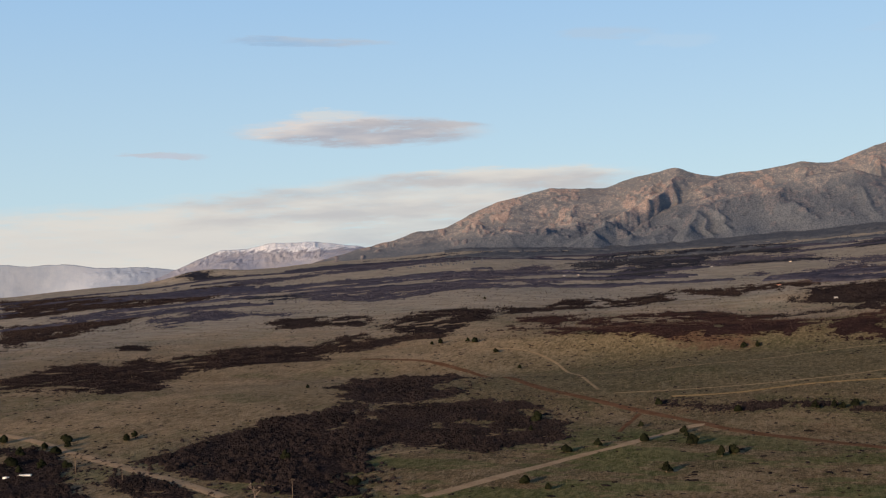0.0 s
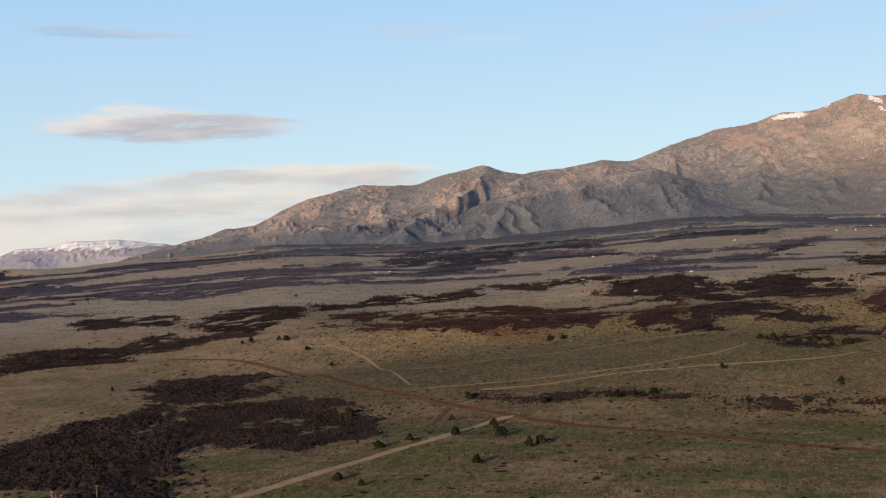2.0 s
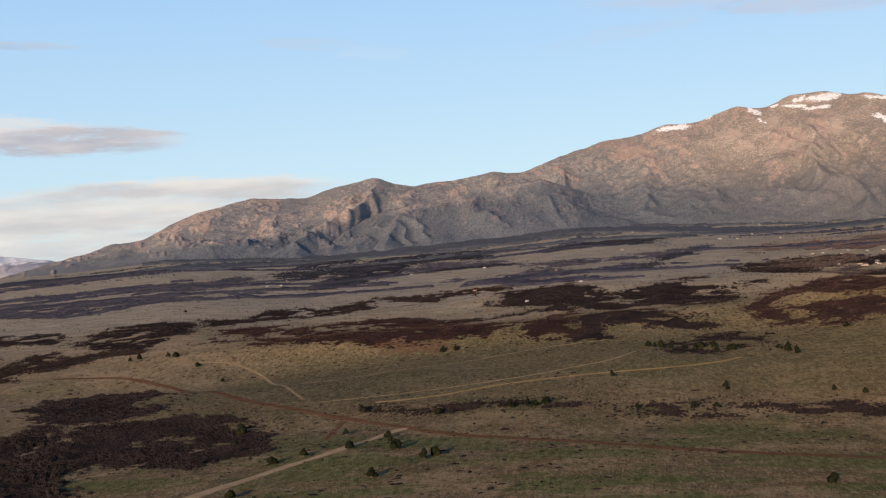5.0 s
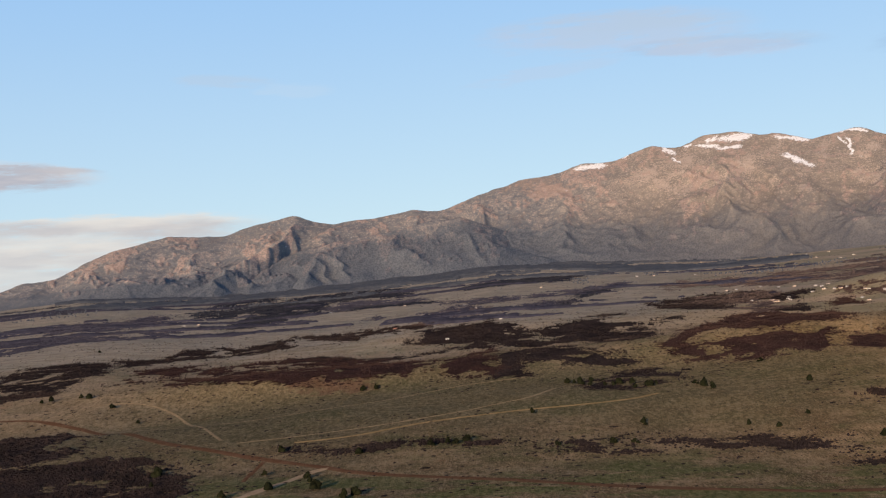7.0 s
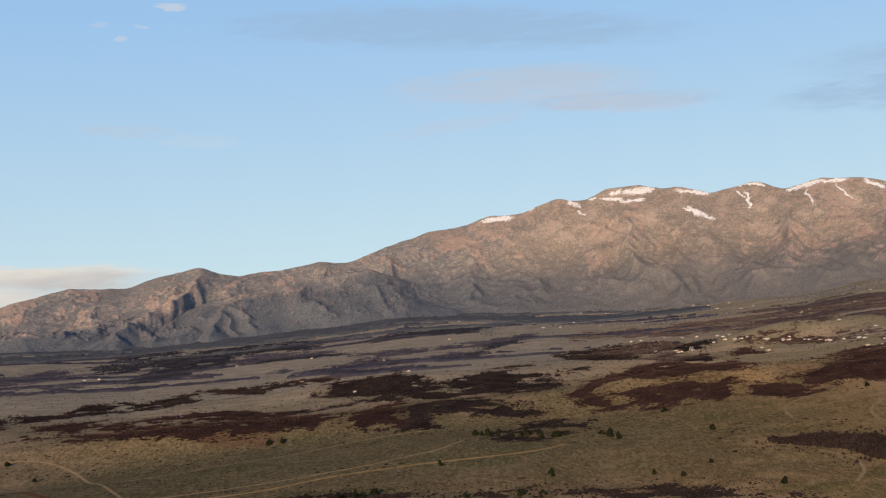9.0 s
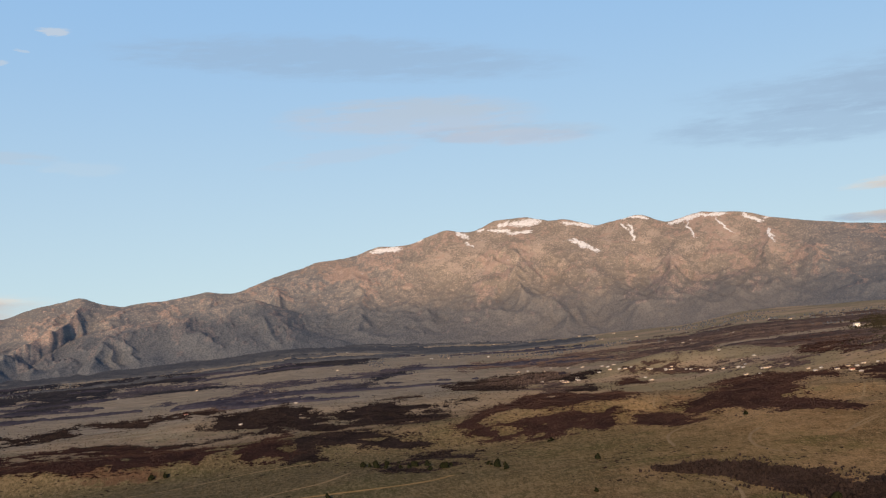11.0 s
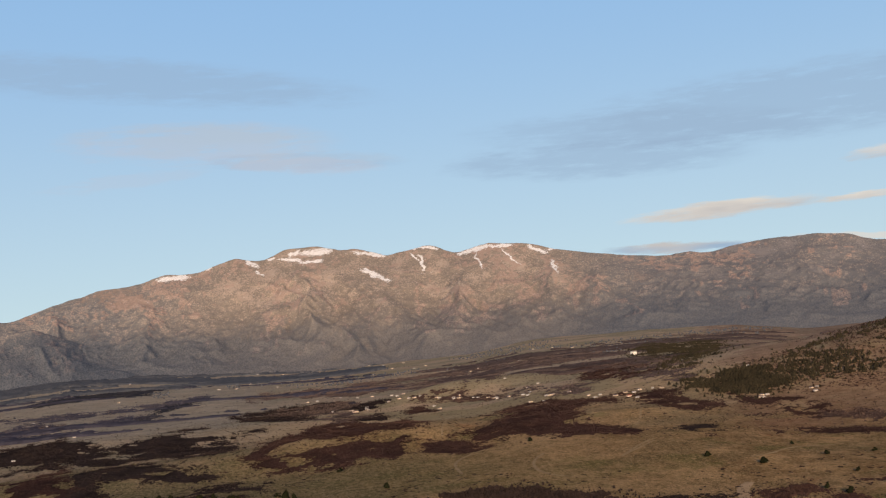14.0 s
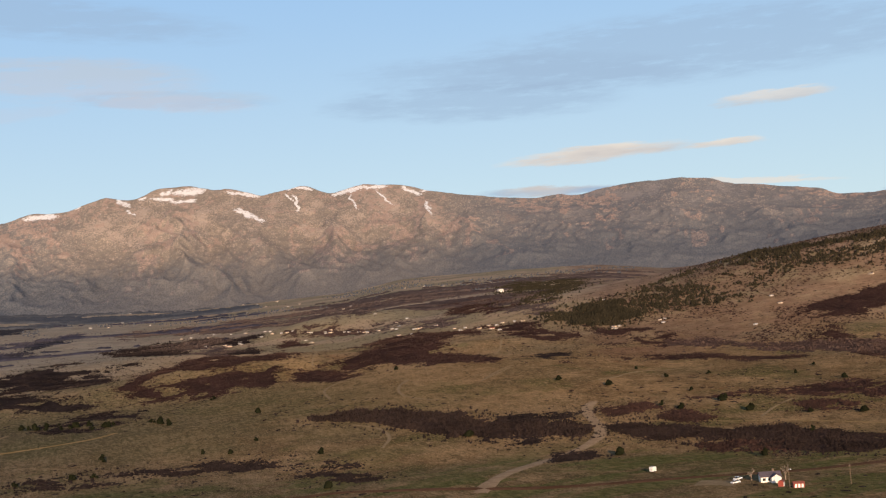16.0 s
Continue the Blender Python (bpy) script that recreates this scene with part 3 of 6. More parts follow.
    ob.data.attributes.new("outcrop", "FLOAT", "POINT").data.foreach_set("value", np.where(u > 1, 0, crag).astype(np.float32).ravel())
    return tagged(ob, label, "mountain", kind="structure")


MAIN_CREST = (-29, -.2, -27.5, .15, -26.1, .53, -24.4, .88, -23.4, 1.26, -22, 1.34, -20.7, 1.98, -19.3, 2.54, -17.9, 2.84, -16.7, 3.12, -14, 3.02,
              -12.7, 3.42, -10.6, 3.84, -9.7, 3.46, -8.8, 3.30, -7.8, 3.43, -6.8, 3.46, -4.9, 3.79, -3.4, 3.65, -1.8, 4.25, -.7, 4.54, .7, 4.95,
              2.1, 5.04, 3.6, 5.5, 5, 5.45, 6.9, 6.1, 8, 5.9, 8.9, 6.11, 9.4, 6.42, 11, 6.47, 12.1, 6.18)
NORTH_CREST = (12.1, 6.18, 12.9, 6.22, 14.4, 5.77, 16.5, 6.16, 17.8, 5.65, 19.5, 6.01, 21.5, 5.81, 22.8, 5.41, 25, 5.02, 27.7, 4.65, 29.3, 4.73, 29.8, 4.57,
               30.9, 4.76, 32.8, 4.98, 35.2, 5.0, 36.6, 4.78, 37.6, 4.43, 39.2, 4.23, 41.4, 3.87, 42.4, 3.46, 43.8, 3.37, 45.1, 3.46, 46, 3.21, 49, 3.0, 56, 2.4)
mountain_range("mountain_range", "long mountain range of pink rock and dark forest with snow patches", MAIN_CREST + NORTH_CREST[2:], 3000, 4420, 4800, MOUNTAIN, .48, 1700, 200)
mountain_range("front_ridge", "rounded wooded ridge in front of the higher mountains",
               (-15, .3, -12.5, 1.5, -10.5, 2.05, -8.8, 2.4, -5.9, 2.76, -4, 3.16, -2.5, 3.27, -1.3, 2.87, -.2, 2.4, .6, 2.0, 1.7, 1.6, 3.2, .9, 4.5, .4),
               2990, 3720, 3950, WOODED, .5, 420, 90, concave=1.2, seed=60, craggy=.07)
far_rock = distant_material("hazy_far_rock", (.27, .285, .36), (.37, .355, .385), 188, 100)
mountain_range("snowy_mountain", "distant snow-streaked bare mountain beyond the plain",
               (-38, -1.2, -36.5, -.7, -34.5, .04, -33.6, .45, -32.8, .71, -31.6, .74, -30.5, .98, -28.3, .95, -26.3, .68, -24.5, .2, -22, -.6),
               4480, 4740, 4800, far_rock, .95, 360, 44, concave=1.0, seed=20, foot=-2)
# bluish base colour stands in for the haze over the farthest range
haze_rock = distant_material("haze_far_rock", (.29, .335, .42), (.35, .385, .46), 149, 40, .25)
mountain_range("distant_range", "snow-capped range on the far horizon, paled by haze",
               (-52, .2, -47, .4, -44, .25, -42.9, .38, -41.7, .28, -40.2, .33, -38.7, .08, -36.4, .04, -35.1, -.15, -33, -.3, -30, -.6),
               4700, 4830, 4860, haze_rock, .7, 300, 34, seed=40, foot=-2)


def strip(name, points, width, material, label, lift=.14):
    """A road along points on the land, smoothed and draped."""
    p = np.array(points, float)
    for _ in range(3):
        q, r = p[:-1] * .75 + p[1:] * .25, p[:-1] * .25 + p[1:] * .75
        p = np.concatenate([p[:1], np.stack([q, r], 1).reshape(-1, 2), p[-1:]])
    s = np.concatenate([[0], np.cumsum(np.hypot(*np.diff(p, axis=0).T))])
    t = np.arange(0, s[-1], 4.0)
    p = np.stack([np.interp(t, s, p[:, 0]), np.interp(t, s, p[:, 1])], 1)
    g = np.gradient(p, axis=0)
    g /= np.maximum(np.hypot(g[:, 0], g[:, 1]), 1e-6)[:, None]
    side = np.stack([-g[:, 1], g[:, 0]], 1)
    wob = .8 + .4 * vnoise(p[:, 0], p[:, 1], 12, 30)
    rows = np.array([-1, -.55, 0, .55, 1])[:, None]
    px = p[:, 0] + side[:, 0] * rows * width / 2 * wob
    py = p[:, 1] + side[:, 1] * rows * width / 2 * wob
    pz = ground_z(px, py) + lift * np.array([-.3, .9, 1.25, .9, -.3])[:, None]
    return tagged(grid_mesh(name, px, py, pz, material), label, "road" if "road" in name else "track", kind="structure")


strip("dirt_road", [(-438.9, 888.9), (-410.6, 884.7), (-379.2, 883.3), (-346.5, 863.9), (-308.8, 839.2), (-235.0, 722.8), (-187.0, 684.3), (-156.3, 656.5), (-129.8, 637.3), (-105.4, 619.2), (-91.1, 603.9), (-51.0, 584.1), (-13.8, 560.9), (22.5, 535.3), (69.6, 512.7), (103.3, 503.8), (122.9, 499.2), (159.9, 502.4), (177.1, 482.6), (212.1, 451.4), (247.0, 425.0), (270.7, 408.1), (296.4, 394.9), (337.7, 380.7), (362.3, 377.2), (385.3, 368.7)], 7.6, ROAD, "long reddish dirt road across the grassland")
strip("gravel_road", [(-105.4, 619.2), (-112.8, 610.6), (-121.4, 580.1), (-131.8, 539.4), (-144.7, 516.1), (-154.8, 487.6), (-165.7, 459.1), (-175.2, 431.5), (-183.6, 416.8)], 6, PALE_ROAD, "pale gravel road meeting the reddish dirt road")
strip("dirt_lane", [(-483.4, 514.8), (-451.3, 505.7), (-410.6, 484.6), (-347.4, 448.6), (-305.1, 424.6), (-267.4, 402.4), (-259.2, 398.0)], 7, PALE_ROAD, "pale dirt road curving past scrub oak")
strip("winding_gravel_road", [(207.1, 442.4), (216.8, 456.0), (231.2, 473.9), (250.3, 491.6), (277.1, 511.7), (301.0, 527.3), (320.3, 539.7), (336.5, 555.1), (350.7, 576.3), (360.1, 600.3), (369.2, 624.5), (382.7, 649.6), (396.6, 662.6)], 8.5, PALE_ROAD, "pale gravel road winding up over the meadow")
strip("worn_track", [(-351.1, 928.5), (-338.9, 937.4), (-313.6, 937.6), (-289.5, 924.0), (-260.0, 888.2), (-207.0, 759.4), (-188.7, 718.4)], 3.2, TRACK, "faint worn track through dry grass")
strip("worn_track", [(-215.1, 817.5), (-165.3, 837.4), (-127.9, 867.5), (-88.5, 903.7), (-55.2, 944.8), (-18.4, 945.5), (4.4, 950.7)], 2.4, TRACK, "faint worn track through dry grass")
strip("worn_track", [(-175.5, 705.1), (-142.5, 717.7), (-109.5, 736.8), (-74.7, 753.4), (-46.2, 772.0), (-20.4, 799.4), (6.9, 816.9), (24.3, 867.9)], 2.6, TRACK, "faint worn track through dry grass")
strip("worn_track", [(-138.2, 694.8), (-105.4, 707.7), (-73.2, 737.3), (-37.9, 754.2), (-1.4, 772.3), (35.9, 777.6), (74.1, 791.1), (95.8, 815.2)], 4.5, GOLD_TRACK, "wide grassy track worn golden across the meadow")
strip("worn_track", [(-146.0, 642.2), (-145.8, 604.7), (-144.0, 584.3)], 3.0, ROAD, "short bare cut beside the dirt road")
strip("worn_track", [(-242.1, 486.2), (-228.0, 506.4), (-214.2, 529.9), (-206.6, 566.3), (-192.6, 579.8)], 2.4, TRACK, "faint worn track through dry grass")
strip("worn_track", [(300.5, 1014.8), (307.3, 1039.2), (331.6, 1095.9), (382.0, 1283.3), (377.9, 1314.9)], 2.4, TRACK, "faint worn track through dry grass")
strip("worn_track", [(337.0, 862.8), (318.4, 839.6), (304.7, 799.4), (307.0, 768.1), (320.9, 751.4)], 2.6, TRACK, "faint worn track through dry grass")
strip("worn_track", [(376.0, 803.3), (406.8, 836.7), (431.0, 855.2)], 2.4, TRACK, "faint worn track through dry grass")
strip("worn_track", [(443.3, 736.4), (466.5, 744.5), (487.3, 762.3), (512.2, 771.1), (536.9, 765.0)], 2.6, TRACK, "faint worn track through dry grass")
strip("worn_track", [(260.5, 835.9), (270.0, 889.9), (292.3, 926.3), (318.2, 943.4)], 2.6, TRACK, "faint worn track through dry grass")
strip("worn_track", [(238.0, 708.0), (247.4, 686.5), (240.9, 647.7), (223.2, 617.3)], 2.4, TRACK, "faint worn track through dry grass")
strip("worn_track", [(375.1, 802.6), (403.9, 826.9), (425.2, 845.7)], 2.2, TRACK, "faint worn track through dry grass")
strip("worn_track", [(368.2, 595.4), (393.5, 572.7), (416.6, 543.2), (443.5, 505.4), (459.9, 475.1), (470.4, 447.2)], 2.6, GOLD_TRACK, "long golden track along the creek meadow")
strip("worn_track", [(438.4, 536.3), (469.1, 561.0), (497.8, 576.5)], 2.2, TRACK, "faint worn track through dry grass")
strip("worn_track", [(453.2, 934.1), (481.1, 977.7), (526.1, 1073.0), (545.8, 1124.8)], 2.2, TRACK, "faint worn track through dry grass")
strip("gravel_yard_road", [(283.7, 382.8), (289.8, 375.7), (293.5, 365.0)], 13, TRACK, "brown gravel yard beside the white house")

# ---- plants ----
rng = np.random.default_rng(11)


def tuft_cards(count, low, flat, size):
    """Small three-cornered leaf or twig cards spread over a dome of radius 1, as corners and faces."""
    d = rng.normal(size=(count, 3))
    d /= np.linalg.norm(d, axis=1)[:, None]
    d[:, 2] = np.abs(d[:, 2]) * (1 - low) + low * d[:, 2]
    c = d * rng.uniform(.6, 1.05, (count, 1)) * np.array([1, 1, flat])
    a = rng.normal(size=(count, 3))
    a /= np.linalg.norm(a, axis=1)[:, None]
    b = np.cross(a, d + rng.normal(size=(count, 3)) * .5)
    b /= np.linalg.norm(b, axis=1)[:, None]
    h = rng.uniform(.55, 1.2, (count, 1)) * size
    k = rng.uniform(.5, 1, (count, 1))
    return np.stack([c - a * h, c + b * h * k * 1.4, c + a * h], 1).reshape(-1, 3), np.arange(3 * count).reshape(-1, 3)


def mound(rings, segments, flat, rough):
    """A lumpy dome of radius 1, as corners and faces."""
    t = np.linspace(0, 1, rings + 1)[1:, None] * (1.75 if rings > 1 else 1.5)
    f = np.linspace(0, 2 * np.pi, segments + 1)[None, :-1] + rng.uniform(0, 1)
    k = 1 + rough * (rng.random((rings, segments)) - .5)
    p = np.stack([np.sin(t) * np.cos(f) * k, np.sin(t) * np.sin(f) * k, np.cos(t) * flat * k + 0 * f], -1).reshape(-1, 3)
    p = np.concatenate([[[0, 0, flat * rng.uniform(.8, 1.1)]], p])
    faces = []
    for r in range(rings):
        for s in range(segments):
            n = (s + 1) % segments
            o = 1 + r * segments
            if r == 0:
                faces.append((0, o + s, o + n))
            else:
                u = o - segments
                faces += [(u + s, o + s, u + n), (u + n, o + s, o + n)]
    return p, np.array(faces)


def twig_clump(count, flat, length, width):
    """A dark mound of inner twigs with thin paler shoots standing out of it, as corners, faces and how near a shoot's tip each corner is."""
    v, f = mound(2 if count > 8 else 1, 5, flat * (.85 if count > 8 else .6), .5)
    v = v * .85
    d = rng.normal(size=(count, 3))
    d /= np.linalg.norm(d, axis=1)[:, None]
    d[:, 2] = np.abs(d[:, 2])
    c = d * np.array([1, 1, flat]) * rng.uniform(.5, .92, (count, 1))
    out = d + np.array([0, 0, .75]) + rng.normal(size=(count, 3)) * .35
    out /= np.linalg.norm(out, axis=1)[:, None]
    side = np.cross(out, rng.normal(size=(count, 3)))
    side /= np.linalg.norm(side, axis=1)[:, None]
    side *= width * rng.uniform(.6, 1.3, (count, 1))
    shoots = np.stack([c - side, c + side, c + out * length * rng.uniform(.5, 1.25, (count, 1))], 1).reshape(-1, 3)
    tips = np.concatenate([np.zeros(len(v)), np.tile([.1, .1, 1.0], count)])
    return np.concatenate([v, shoots]), np.concatenate([f, np.arange(3 * count).reshape(-1, 3) + len(v)]), tips


def joined(*pieces):
    v, f, base = [], [], 0
    for a, b in pieces:
        v.append(a)
        f.append(b + base)
        base += len(a)
    return np.concatenate(v), np.concatenate(f)


def scatter(name, places, radius, patterns, material, label, category, tall=1.0, sink=.1, spread=(.75, 1.35)):
    """One mesh of many clumps standing at places on the land."""
    count = len(places)
    cards = np.array([p[0] for p in patterns])
    pick = rng.integers(0, len(patterns), count)
    cards = cards[pick]
    turn = rng.uniform(0, 2 * np.pi, count)
    c, s = np.cos(turn)[:, None], np.sin(turn)[:, None]
    r = np.asarray(radius)[:, None]
    wide = rng.uniform(*spread, (count, 1))
    x = (cards[..., 0] * wide * c - cards[..., 1] * s) * r + places[:, 0][:, None]
    y = (cards[..., 0] * wide * s + cards[..., 1] * c) * r + places[:, 1][:, None]
    lift = ground_z(places[:, 0], places[:, 1])
    z = cards[..., 2] * r * (np.ones(count) * tall)[:, None] * rng.uniform(.7, 1.3, (count, 1)) + (lift - sink * radius)[:, None]
    v = np.stack([x, y, z], -1)
    f = patterns[0][1][None] + (np.arange(count) * v.shape[1])[:, None, None]
    me = bpy.data.meshes.new(name)
    fill(me, v.reshape(-1, 3), f.reshape(-1, 3))
    me.polygons.foreach_set("use_smooth", np.ones(len(me.polygons), bool))
    if len(patterns[0]) > 2:
        tips = np.array([p[2] for p in patterns])[pick]
        me.attributes.new("tip", "FLOAT", "POINT").data.foreach_set("value", tips.astype(np.float32).ravel())
    me.materials.append(material)
    return tagged(new(name, me), label, category, kind="stuff")


OAK = [twig_clump(14, .8, .40, .06) for _ in range(9)]
FAR_OAK = [twig_clump(5, .75, .30, .14) for _ in range(9)]
BUSHY = [joined(mound(2, 6, .8, .4), tuft_cards(8, .2, .9, .24)) for _ in range(6)]
PINES = [joined(mound(2, 5, 1.6, .5), tuft_cards(5, .3, 1.4, .36)) for _ in range(8)]
for p, _ in PINES:
    p[:, 2] += .5
    p[:, :2] *= (1.1 - .36 * np.clip(p[:, 2:3], 0, 2))
BROWN_LABEL = "dense thicket of leafless brown scrub oak on grassland"
RED_LABEL = "thicket of leafless reddish-brown scrub oak on grassland"


def ragged_edge(px, py, far):
    """How far the rim of a thicket wanders, in rim widths."""
    return 1.1 * (vnoise(px, py, 46, 24) - .5) + .9 * (vnoise(px, py, 17, 21) - .5) + .6 * (vnoise(px, py, 6 + far / 250, 23) - .5)


def openings(px, py, far):
    """Low where grass shows through a thicket."""
    return .45 * vnoise(px, py, 30 + far / 60, 22) + .33 * vnoise(px, py, 11 + far / 200, 25) + .22 * vnoise(px, py, 5 + far / 400, 26)


def swelling(px, py):
    return .45 + 1.15 * np.clip(1.6 * vnoise(px, py, 11, 27) - .25, 0, 1)


def depth_in(o, px, py):
    """How far places lie inside (under 0) or outside an outline."""
    inside = np.zeros(px.shape, bool)
    gap = np.full(px.shape, 1e9)
    for (x0, y0), (x1, y1) in zip(o, np.roll(o, -1, 0)):
        inside ^= ((y0 > py) != (y1 > py)) & (px < (x1 - x0) * (py - y0) / (y1 - y0 + 1e-9) + x0)
        t = np.clip(((px - x0) * (x1 - x0) + (py - y0) * (y1 - y0)) / max((x1 - x0) ** 2 + (y1 - y0) ** 2, 1e-6), 0, 1)
        gap = np.minimum(gap, np.hypot(px - x0 - t * (x1 - x0), py - y0 - t * (y1 - y0)))
    return np.where(inside, -gap, gap)


def rim_width(far):
    return 4.0 + far / 170


def undergrowth(o, far, material, label, r0, tall, thin):
    """The closed mass of twigs under the clumps: a lumpy sheet that comes down to the ground at its edges."""
    cell = max(1.7, r0 * 1.05)
    x, y = np.meshgrid(np.arange(o[:, 0].min() - 6, o[:, 0].max() + 6, cell), np.arange(o[:, 1].min() - 6, o[:, 1].max() + 6, cell))
    x, y = x + cell * .5 * (vnoise(x, y, 3.1, 61) - .5), y + cell * .5 * (vnoise(x, y, 3.1, 62) - .5)
    m = -depth_in(o, x, y) / rim_width(far) - 1.6 * ragged_edge(x, y, far)
    m = np.minimum(m - .35, (openings(x, y, far) - (.34 + 1.2 * thin)) * 9)
    lumps = .2 + 1.1 * np.abs(2 * vnoise(x, y, 5.5, 63) - 1) * (.4 + .6 * vnoise(x, y, 2.6, 64))
    z = ground_z(x, y) + np.where(m > 0, .1 + r0 * tall * (.42 if far < 900 else .34) * swelling(x, y) * lumps * np.clip(m * 3, .1, 1), -.8)
    rows, cols = x.shape
    i = np.arange(rows * cols).reshape(rows, cols)
    live = m > 0
    f = np.stack([i[:-1, :-1], i[:-1, 1:], i[1:, 1:], i[1:, :-1]], -1)[live[:-1, :-1] | live[1:, 1:]]
    if len(f) < 4:
        return
    used, inverse = np.unique(f, return_inverse=True)
    me = bpy.data.meshes.new("scrub_undergrowth")
    fill(me, np.stack([x, y, z], -1).reshape(-1, 3)[used], inverse.reshape(-1, 4))
    me.materials.append(material)
    tagged(new("scrub_undergrowth", me), label, "scrub", kind="stuff")


def stand_of_scrub(outline, material=None, label=BROWN_LABEL, tall=.6, shapes=None, thin=0.0):
    """Scrub over a patch of land: closed in the middle, broken by openings, thinning out to single bushes past its rim. thin opens it up."""
    o = np.array(outline, float)
    material = material or SCRUB
    far = float(np.hypot(*o.mean(0)))
    if tall < 1 and far < 750 and not shapes:
        tall = 1.0
    rim = rim_width(far)
    area = abs(float(np.sum(o[:, 0] * np.roll(o[:, 1], -1) - np.roll(o[:, 0], -1) * o[:, 1]))) / 2
    most = 5200 if far < 700 else 2000 if far < 1300 else 1100
    r0 = 1.6 if shapes else max(1.2, min(far / 700, 2.6))
    r0 = max(r0, min(math.sqrt(area / most / .8), 2.1 if far < 700 else 2.6 if far < 1300 else 3.4))
    if tall > 1.4:
        r0 *= .72
    low, high = o.min(0) - 2.5 * rim, o.max(0) + 2.5 * rim
    count = int(min(float(np.prod(high - low)) / (r0 * r0 * .8), 60000))
    p = rng.uniform(low, high, (count, 2))
    depth = depth_in(o, p[:, 0], p[:, 1]) / rim + 1.6 * ragged_edge(p[:, 0], p[:, 1], far)
    closed = np.clip(.75 - depth, 0, 1) * np.clip((openings(p[:, 0], p[:, 1], far) - (.28 + thin)) / .07, 0, 1)
    lone = .05 * np.clip(1.6 - depth * .45, 0, 1)
    hold = rng.random(count) < np.maximum(closed, lone)
    p, depth = p[hold], depth[hold]
    if len(p) < 4:
        return
    size = r0 * (.5 + 1.0 * rng.random(len(p)) ** 1.6) * np.where(depth > .4, .65, 1.0)
    if shapes:
        p = p[rng.random(len(p)) < .85]
        scatter("pine_stand", p, rng.uniform(.8, 1.9, len(p)), shapes, material, label, "forest", tall)
        return
    scatter("scrub_thicket", p, size, OAK if far < 900 else FAR_OAK, material, label, "scrub", tall * swelling(p[:, 0], p[:, 1]))
    undergrowth(o, far, material, label, r0, tall, thin)


stand_of_scrub([(-1017, 2800), (-1144, 2728), (-1279, 2644)], HAZE_SHADE_SCRUB, "stand of bare trees on the far plain, haze and shade in its colour", thin=.05)
stand_of_scrub([(-1708, 2437), (-1689, 2454), (-1665, 2474), (-1619, 2461), (-1491, 2329)], HAZE_SHADE_SCRUB, "stand of bare trees on the far plain, haze and shade in its colour", thin=-.1)
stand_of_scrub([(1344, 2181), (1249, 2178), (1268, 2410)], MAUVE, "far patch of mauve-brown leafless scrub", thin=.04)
stand_of_scrub([(-1106, 2532), (-987, 2597), (-910, 2796), (-804, 2787), (-887, 2595), (-911, 2295)], HAZE_SHADE_SCRUB, "stand of bare trees on the far plain, haze and shade in its colour")
stand_of_scrub([(13, 2604), (91, 2686), (136, 2576), (102, 2368), (23, 2373)], HAZE_SHADE_SCRUB, "stand of bare trees on the far plain, haze and shade in its colour")
stand_of_scrub([(-499, 2583), (-432, 2629), (-354, 2695), (-254, 2682), (-232, 2443), (-308, 2422), (-368, 2305), (-467, 2479)], HAZE_SHADE_SCRUB, "stand of bare trees on the far plain, haze and shade in its colour")
stand_of_scrub([(-1233, 1921), (-1259, 2068), (-1213, 2250), (-1175, 2398), (-1148, 2526), (-1049, 2501), (-1045, 2300), (-1101, 2193), (-1179, 2138), (-1172, 1966)], HAZE_SCRUB, "far band of leafless scrub tinted grey-violet with haze")
stand_of_scrub([(-351, 2386), (-337, 2555), (-235, 2536), (-211, 2270), (-303, 2378)], HAZE_SHADE_SCRUB, "stand of bare trees on the far plain, haze and shade in its colour", thin=-.1)
stand_of_scrub([(-116, 2382), (-36, 2520), (76, 2609), (121, 2526), (57, 2381), (-33, 2283), (-87, 2239)], HAZE_SHADE_SCRUB, "stand of bare trees on the far plain, haze and shade in its colour", thin=-.12)
stand_of_scrub([(-643, 2272), (-587, 2327), (-518, 2180), (-524, 2117), (-603, 2171)], HAZE_SHADE_SCRUB, "stand of bare trees on the far plain, haze and shade in its colour", thin=-.1)
stand_of_scrub([(-618, 2216), (-611, 2367), (-518, 2177), (-533, 2062), (-584, 2095)], HAZE_SHADE_SCRUB, "stand of bare trees on the far plain, haze and shade in its colour")
stand_of_scrub([(-1087, 1925), (-1019, 1979), (-926, 1984), (-868, 1958), (-894, 1867), (-976, 1852)], HAZE_SCRUB, "far band of leafless scrub tinted grey-violet with haze")
stand_of_scrub([(-354, 2149), (-318, 2330), (-212, 2222), (-163, 2109), (-194, 2034), (-266, 2086), (-302, 2002)], HAZE_SCRUB, "far band of leafless scrub tinted grey-violet with haze", thin=.05)
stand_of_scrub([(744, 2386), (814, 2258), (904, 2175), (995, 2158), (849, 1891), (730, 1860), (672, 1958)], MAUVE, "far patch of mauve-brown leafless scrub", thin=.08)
stand_of_scrub([(-342, 2105), (-280, 2111), (-192, 2061), (-141, 2050), (-195, 1988), (-274, 1988)], HAZE_SHADE_SCRUB, "stand of bare trees on the far plain, haze and shade in its colour", thin=-.1)
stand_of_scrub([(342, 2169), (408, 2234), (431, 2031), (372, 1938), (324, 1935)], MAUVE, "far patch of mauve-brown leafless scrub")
stand_of_scrub([(78, 2077), (166, 2187), (231, 2316), (195, 2163), (110, 1944)], HAZE_SCRUB, "far band of leafless scrub tinted grey-violet with haze", thin=.05)
